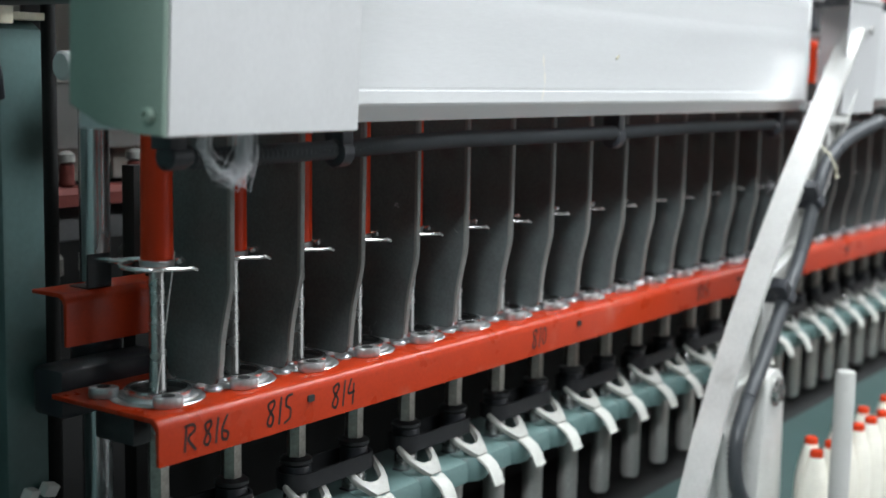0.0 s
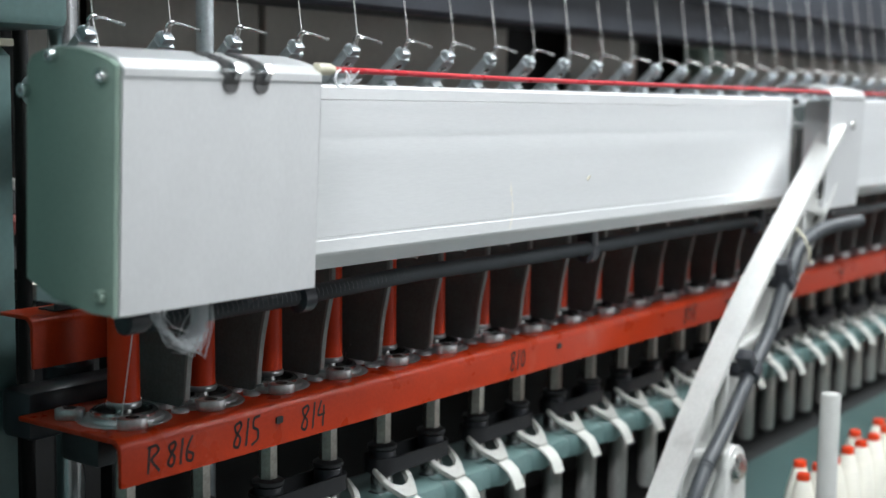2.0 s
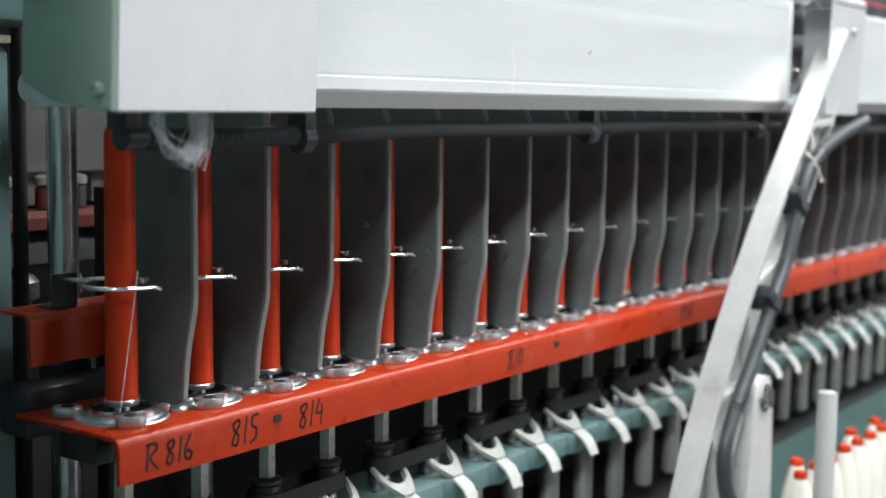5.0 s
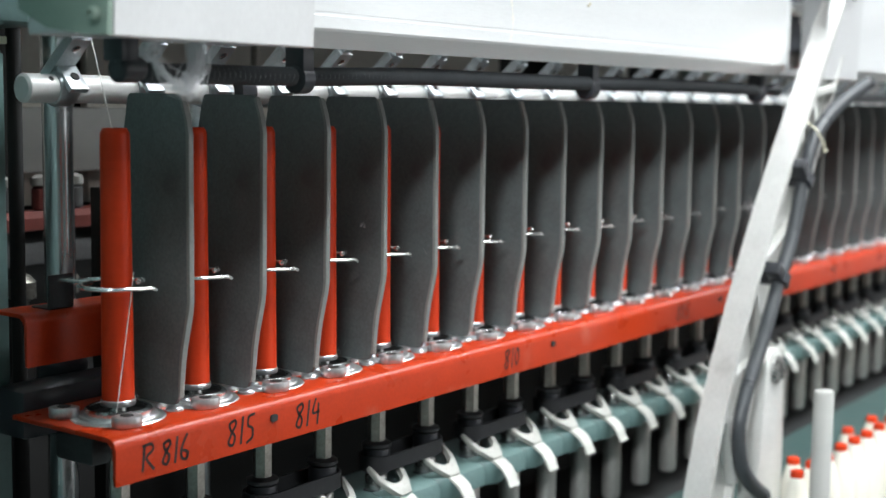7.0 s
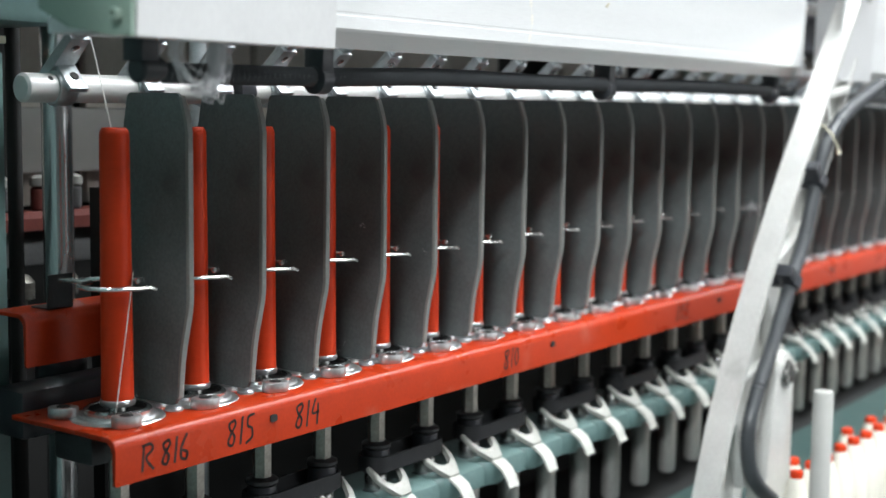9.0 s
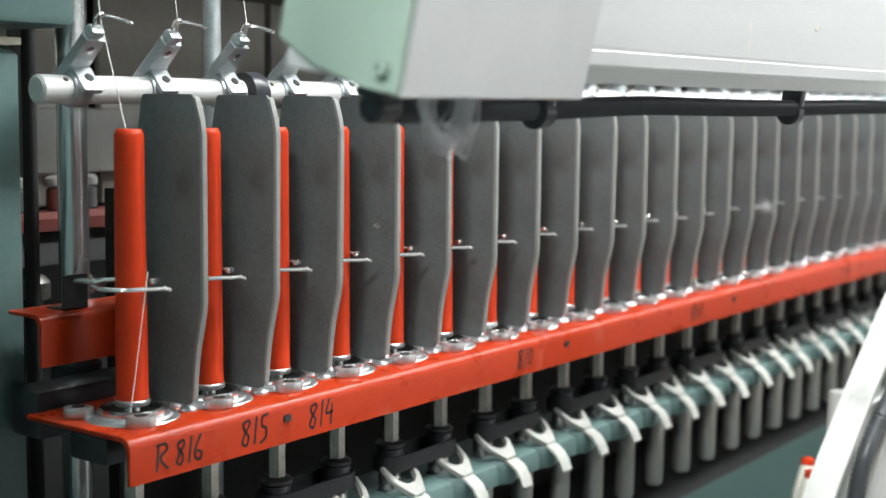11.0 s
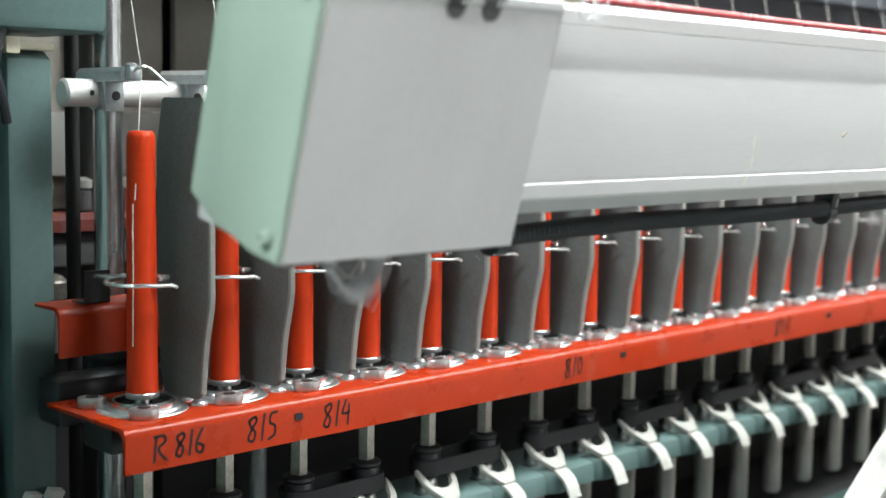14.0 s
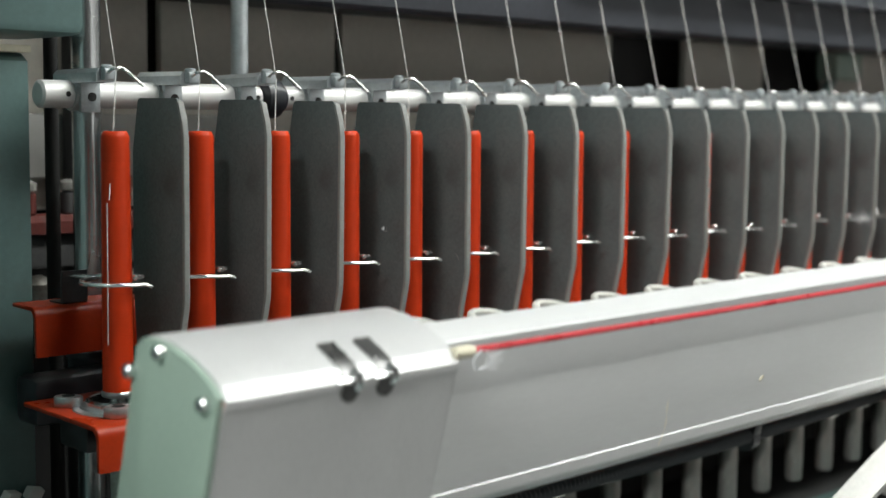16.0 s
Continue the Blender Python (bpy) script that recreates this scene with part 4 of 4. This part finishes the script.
        bm.faces.new(f_)
    part("scuff_mark", bm, SCUFF, beam, "pale rubbed scuff mark")
    bm = bmesh.new()
    extrude(bm, [(0.592, 0.0563), (0.5945, 0.055), (0.5975, 0.0577), (0.599, 0.0592), (0.5965, 0.0594), (0.594, 0.0576)], 0.0349, 0.0357, "y")
    part("paint_chip", bm, CREAM, beam, "small cream paint chip")

    # lint tuft
    bm = bmesh.new()
    r_ = random.Random(3)
    bend = [(-0.019, 0.0), (-0.021, -0.01), (-0.014, -0.021), (-0.003, -0.029), (0.005, -0.031), (0.012, -0.022), (0.014, -0.01), (0.013, 0.001)]
    for k in range(100):
        a, b = (0, 7) if k % 5 == 0 else ((3, 7) if k % 2 else (4, 7))
        jx, jy, jz = r_.gauss(0, 0.0022), r_.gauss(0, 0.003), r_.gauss(0, 0.0015)
        deep = r_.uniform(0.75, 1.05)
        pts = [Vector((0.068 + x + jx + r_.gauss(0, 0.0018), 0.02 + jy + r_.gauss(0, 0.001), z * deep + jz + r_.gauss(0, 0.0015))) for x, z in bend[a:b + 1]]
        sweep(bm, pts, r_.uniform(0.00014, 0.00036), 3)
    part("lint_tuft", bm, LINT, beam, "loose tuft of white cotton lint")

    # gripper rings behind the beam, one over each tube
    bm = bmesh.new()
    ringpts = [(0.0165 * math.cos(radians(a)), 0.0165 * math.sin(radians(a)), 0.0) for a in range(0, 361, 20)]
    sweep(bm, ringpts, 0.0032, 8)
    g = part("gripper", bm, LEVER_GREY, beam, "pale plastic gripper ring")
    bm = bmesh.new()
    box(bm, -0.006, 0.006, -0.058, -0.015, -0.004, 0.003, 0.001)
    s = part("stem", bm, ALUMINIUM, g)
    for n in range(N):
        m = pose(0.127 + n * P, 0.137, 0.102)
        if n == 0:
            g.matrix_basis = m
        else:
            k = again(g, beam, m)
            again(s, k, pose(0, 0, 0))


doffer_beam()

# ---- swing arm with hose, and the crossing link ----
arm = thing("swing_arm", "pale cast aluminium swing arm with ribs and a black hose", "machine arm")


def swing_arm():
    # web between two bowed flanges
    up = [(0.0, -0.004), (-0.04, -0.001), (-0.1, 0.002), (-0.17, 0.007), (-0.24, 0.012), (-0.31, 0.0145), (-0.38, 0.0145), (-0.45, 0.012), (-0.52, 0.007), (-0.59, -0.003),
          (-0.66, -0.021), (-0.73, -0.043), (-0.8, -0.068), (-0.9, -0.107), (-1.05, -0.17)]
    lo = [(-1.05, -0.25), (-0.9, -0.185), (-0.8, -0.146), (-0.7, -0.112), (-0.6, -0.087), (-0.5, -0.073), (-0.4, -0.067), (-0.3, -0.065), (-0.2, -0.064), (-0.1, -0.06), (-0.05, -0.056), (0.0, -0.05)]
    bm = bmesh.new()
    extrude(bm, up + lo, -0.003, 0.004, "y", 0.001)
    part("web", bm, CAST_ALU, arm)
    bm = bmesh.new()
    extrude(bm, band(up, -0.007), -0.022, 0.008, "y", 0.0015)
    part("upper_flange", bm, CAST_ALU, arm, smooth=40)
    bm = bmesh.new()
    extrude(bm, band(lo, -0.006), -0.012, 0.01, "y", 0.0015)
    part("lower_flange", bm, CAST_ALU, arm, smooth=40)
    for a, b in (((-0.1, -0.056), (-0.15, 0.0)), ((-0.2, -0.062), (-0.15, 0.0)), ((-0.285, -0.063), (-0.2, 0.004)), ((-0.285, -0.063), (-0.395, 0.01)), ((-0.47, -0.069), (-0.41, 0.009)),
                 ((-0.47, -0.069), (-0.535, 0.002)), ((-0.62, -0.09), (-0.56, -0.002))):
        a, b = Vector(a), Vector(b)
        bm = bmesh.new()
        d = (b - a).normalized()
        n = Vector((-d.y, d.x)) * 0.004
        extrude(bm, [tuple(a - n), tuple(a + n), tuple(b + n), tuple(b - n)], -0.017, -0.003, "y", 0.0012)
        part("rib", bm, CAST_ALU, arm)
    bm = bmesh.new()
    lathe(bm, [(0.012, -0.01), (0.014, -0.008), (0.014, 0.012), (0.012, 0.014)], 22, 0.004, -0.034, "y")
    part("joint", bm, CAST_ALU, arm)
    # hose along the arm
    pts = [(-0.045, -0.028, -0.122), (-0.085, -0.028, -0.088), (-0.13, -0.027, -0.052), (-0.175, -0.027, -0.023), (-0.215, -0.027, -0.008), (-0.263, -0.027, -0.013), (-0.33, -0.027, -0.026),
           (-0.39, -0.027, -0.025), (-0.46, -0.027, -0.026), (-0.53, -0.027, -0.022), (-0.575, -0.027, -0.029), (-0.605, -0.027, -0.06), (-0.613, -0.027, -0.1), (-0.61, -0.027, -0.15)]
    fine = []
    v = [Vector(p) for p in pts]
    for i in range(len(v) - 1):
        a0, a1, a2, a3 = v[max(i - 1, 0)], v[i], v[i + 1], v[min(i + 2, len(v) - 1)]
        n = max(4, int((a2 - a1).length / 0.0028))
        for k in range(n):
            q = k / n
            fine.append(0.5 * ((2 * a1) + (a2 - a0) * q + (2 * a0 - 5 * a1 + 4 * a2 - a3) * q * q + (3 * a1 - a0 - 3 * a2 + a3) * q ** 3))
    bm = bmesh.new()
    sweep(bm, fine, [0.0088 if k % 2 else 0.0072 for k in range(len(fine))], 12)
    part("corrugated_hose", bm, HOSE_BLACK, arm, "black corrugated plastic hose", smooth=60)
    for x, z, lean in ((-0.263, -0.013, 12), (-0.39, -0.025, 0)):
        bm = bmesh.new()
        lathe(bm, [(0.0098, -0.008), (0.0122, -0.0065), (0.0122, 0.0065), (0.0098, 0.008)], 18, 0, 0, "x")
        box(bm, -0.007, 0.007, -0.009, 0.009, 0.009, 0.03, 0.0015)
        box(bm, -0.007, 0.007, 0.006, 0.025, -0.005, 0.005, 0.0015)
        clip = part("hose_clip", bm, BLACK_PLASTIC, arm, "black plastic hose clip")
        clip.matrix_basis = pose(x, -0.027, z, 0, lean, 0)
    bm = bmesh.new()
    sweep(bm, [(-0.195, -0.022, 0.008), (-0.204, -0.034, 0.004), (-0.212, -0.04, -0.012), (-0.214, -0.037, -0.026), (-0.206, -0.036, -0.034)], 0.0015, 6)
    part("cable_tie", bm, CREAM, arm, "cream cable tie")


swing_arm()
link = thing("cross_link", "pale cast aluminium link pinned beside the swing arm", "machine arm")


def cross_link():
    bm = bmesh.new()
    o = arc(0, 0, 0.026, 0, 180, 10) + [(-0.032, -0.12), (-0.034, -0.55), (0.05, -0.55), (0.04, -0.12)]
    extrude(bm, o, -0.012, 0.012, "y", 0.003)
    part("link_body", bm, CAST_ALU, link)
    bm = bmesh.new()
    lathe(bm, [(0.012, -0.02), (0.012, -0.0125), (0.015, -0.012), (0.015, -0.011)], 6, 0, 0, "y")
    lathe(bm, [(0.0165, -0.0145), (0.0165, -0.012)], 20, 0, 0, "y")
    part("pin", bm, STEEL, link, "steel hexagon pin")


cross_link()

# ---- bobbin conveyor in front ----


def conveyor():
    ledge = thing("conveyor_ledge", "grey-green painted conveyor ledge below the spindles", "conveyor")
    bm = bmesh.new()
    extrude(bm, [(-0.02, -0.27), (-0.02, -0.255), (-0.3, -0.33), (-0.3, -0.345)], 0.2, X_END, "x", 0.001)
    part("ledge_plate", bm, LEDGE_GREEN, ledge)
    bm = bmesh.new()
    box(bm, 0.2, X_END, -0.32, -0.3, -0.42, -0.3, 0.003)
    part("front_lip", bm, GREEN_PAINT, ledge)
    rod = thing("guide_rod_white", "white round plastic rod standing on the conveyor", "rod", pose(0.793, -0.24, -0.075))
    bm = bmesh.new()
    lathe(bm, [(0.0112, -0.24), (0.0112, -0.003), (0.0098, 0.0), (0.005, 0.001)], 20)
    part("rod_body", bm, WALL_PAINT, rod)


conveyor()


def full_bobbin():
    cop = thing("full_bobbin", "white yarn bobbin on a red tube standing on the conveyor", "yarn bobbin", pose(0.815, -0.205, -0.1765), "full bobbins")
    bm = bmesh.new()
    lathe(bm, [(0.016, -0.2), (0.018, -0.19), (0.018, -0.06), (0.016, -0.04), (0.0092, -0.012), (0.0078, -0.008)], 20)
    part("yarn_body", bm, COP_YARN, cop)
    bm = bmesh.new()
    lathe(bm, [(0.007, -0.01), (0.0078, -0.0085), (0.0078, -0.003), (0.007, 0.0), (0.005, 0.0007)], 16)
    part("tube_tip", bm, RED_TUBE, cop, "red tube tip")
    return cop


cop0 = full_bobbin()
for k in range(1, 30):
    copy_thing(cop0, pose(0.815 + 0.0485 * k, -0.205, -0.1765 + turn.uniform(-0.002, 0.002)))
for k in range(0, 11):
    copy_thing(cop0, pose(0.9 + 0.097 * k, -0.168, -0.188 + turn.uniform(-0.002, 0.002)))

# ---- small imperfections ----


def lint(name, x, y, z, size, count, seed, label):
    r_ = random.Random(seed)
    bm = bmesh.new()
    for k in range(count):
        p = Vector([r_.gauss(0, size * 0.3) for _ in range(3)])
        d = Vector([r_.gauss(0, 1) for _ in range(3)]).normalized() * size
        q = Vector([r_.gauss(0, 1) for _ in range(3)]).normalized() * size * 0.5
        sweep(bm, [p, p + d * 0.35 + q * 0.3, p + d * 0.7 + q * 0.2, p + d], r_.uniform(0.00006, 0.00014), 3)
    ob = tagged(part(name, bm, LINT), label, "lint", "lint specks")
    ob.matrix_basis = pose(x, y, z)


lint("lint_fluff", 0.0375 + 14 * P - 0.02, -0.03, 0.103, 0.011, 60, 1, "small white cotton fluff caught on a wire ring")
lint("lint_fluff", 0.336, -0.03, 0.098, 0.006, 7, 2, "few white cotton fibres hanging on a separator")
lint("lint_fluff", 0.242, -0.03, 0.132, 0.004, 6, 3, "few white cotton fibres on a separator plate")
lint("lint_fluff", 0.196, -0.03, 0.137, 0.004, 5, 6, "few white cotton fibres on a separator plate")
lint("lint_fluff", 0.41, -0.04, 0.02, 0.01, 7, 4, "few white cotton fibres on the red rail")
lint("lint_fluff", 0.26, 0.012, 0.017, 0.008, 12, 5, "small white cotton fluff beside a ring")

# ---- what moves ----
BEAM = [(0.0, -0.1491, 0.2046, 0), (0.5, -0.1495, 0.1686, 0), (1.0, -0.1489, 0.1405, 0), (1.25, -0.148, 0.136, 0), (1.5, -0.148, 0.132, 0), (1.8, -0.1475, 0.1135, 0), (2.0, -0.1474, 0.1127, 0),
        (2.5, -0.1475, 0.112, 0), (3.0, -0.147, 0.1125, 0), (3.5, -0.1455, 0.1379, 0), (4.0, -0.1465, 0.169, 0), (4.3, -0.147, 0.187, 0), (5.2, -0.149, 0.24, 0), (6.0, -0.1504, 0.27, 0), (6.5, -0.1504, 0.2722, 0),
        (8.6, -0.1504, 0.2722, 0), (9.2, -0.19, 0.268, 2.0), (10.2, -0.32, 0.246, 8.6), (10.8, -0.3476, 0.24, 9.9), (11.5, -0.3467, 0.24, 9.9), (12.0, -0.3457, 0.2394, 9.9), (12.5, -0.3499, 0.2329, 10.0), (13.0, -0.3466, 0.2175, 10.6),
        (13.5, -0.3405, 0.1935, 12.0), (14.0, -0.3339, 0.157, 12.6), (14.5, -0.3265, 0.1176, 12.5), (15.0, -0.3125, 0.0662, 12.6), (15.5, -0.3008, 0.0155, 12.5), (16.0, -0.2874, -0.0553, 12.3)]
DROP = [(0.0, 0.087), (0.5, 0.049), (1.0, 0.019), (1.25, 0.0155), (1.5, 0.012), (1.8, 0.0), (2.5, 0.0), (9.0, 0.0), (16.0, 0.0)]
TURN = [(0.0, -42), (12.4, -42), (12.5, -41), (12.75, -18), (12.95, -1), (13.1, 0), (16.0, 0)]


def motions():
    rows = [(t, pose(X_BEAM, y, z, rx)) for t, y, z, rx in BEAM]
    walk(beam, rows)
    arms, links = [], []
    for t, y, z, rx in BEAM:
        lift = math.degrees(math.asin(0.643 + 1.16 * (z - 0.112)))
        m = pose(X_BEAM, y, z, rx) @ pose(1.157, 0.01, 0.104, 0, -lift, 0)
        arms.append((t, m))
        p = m @ Vector((-0.475, -0.012, -0.092))
        links.append((t, pose(p.x, p.y, p.z, rx, 4, 0)))
    walk(arm, arms)
    walk(link, links)
    for n, tube in enumerate(TUBES):
        walk(tube, [(t, pose(n * P, 0, TUBE_Z + dz)) for t, dz in DROP])
    walk(lappets, [(t, pose(0, *SHAFT, a)) for t, a in TURN])
    for n in range(N):
        o = Vector((n * P, 0, 0))
        ups, lows = [], []
        for t, a in TURN:
            q = -a / 42
            eye = EYE_DOWN.lerp(EYE_UP, q) + o
            ups.append((t, hang(eye + (YARN_TOP + o - eye).normalized() * UPPER_LENGTH, eye)))
            rest = Vector((-0.0112, -0.0095, 0.165)) if n == 0 else Vector((0.002, 0.006, 0.214))
            raised = Vector((-0.0022, 0, 0.214)) if n == 0 else Vector((0.0235, 0.0725, 0.2535))
            lows.append((t, hang(eye, rest.lerp(raised, q) + o)))
        walk(UPPER[n], ups)
        walk(LOWER[n], lows)
    low = hang((0.0035, -0.0145, 0.114), (-0.015, -0.0155, 0.0145))
    side = hang((-0.0118, -0.0075, 0.163), (-0.0128, -0.0075, 0.02))
    walk(tail, [(0.0, low), (12.4, low), (12.9, side), (16.0, side)])


motions()
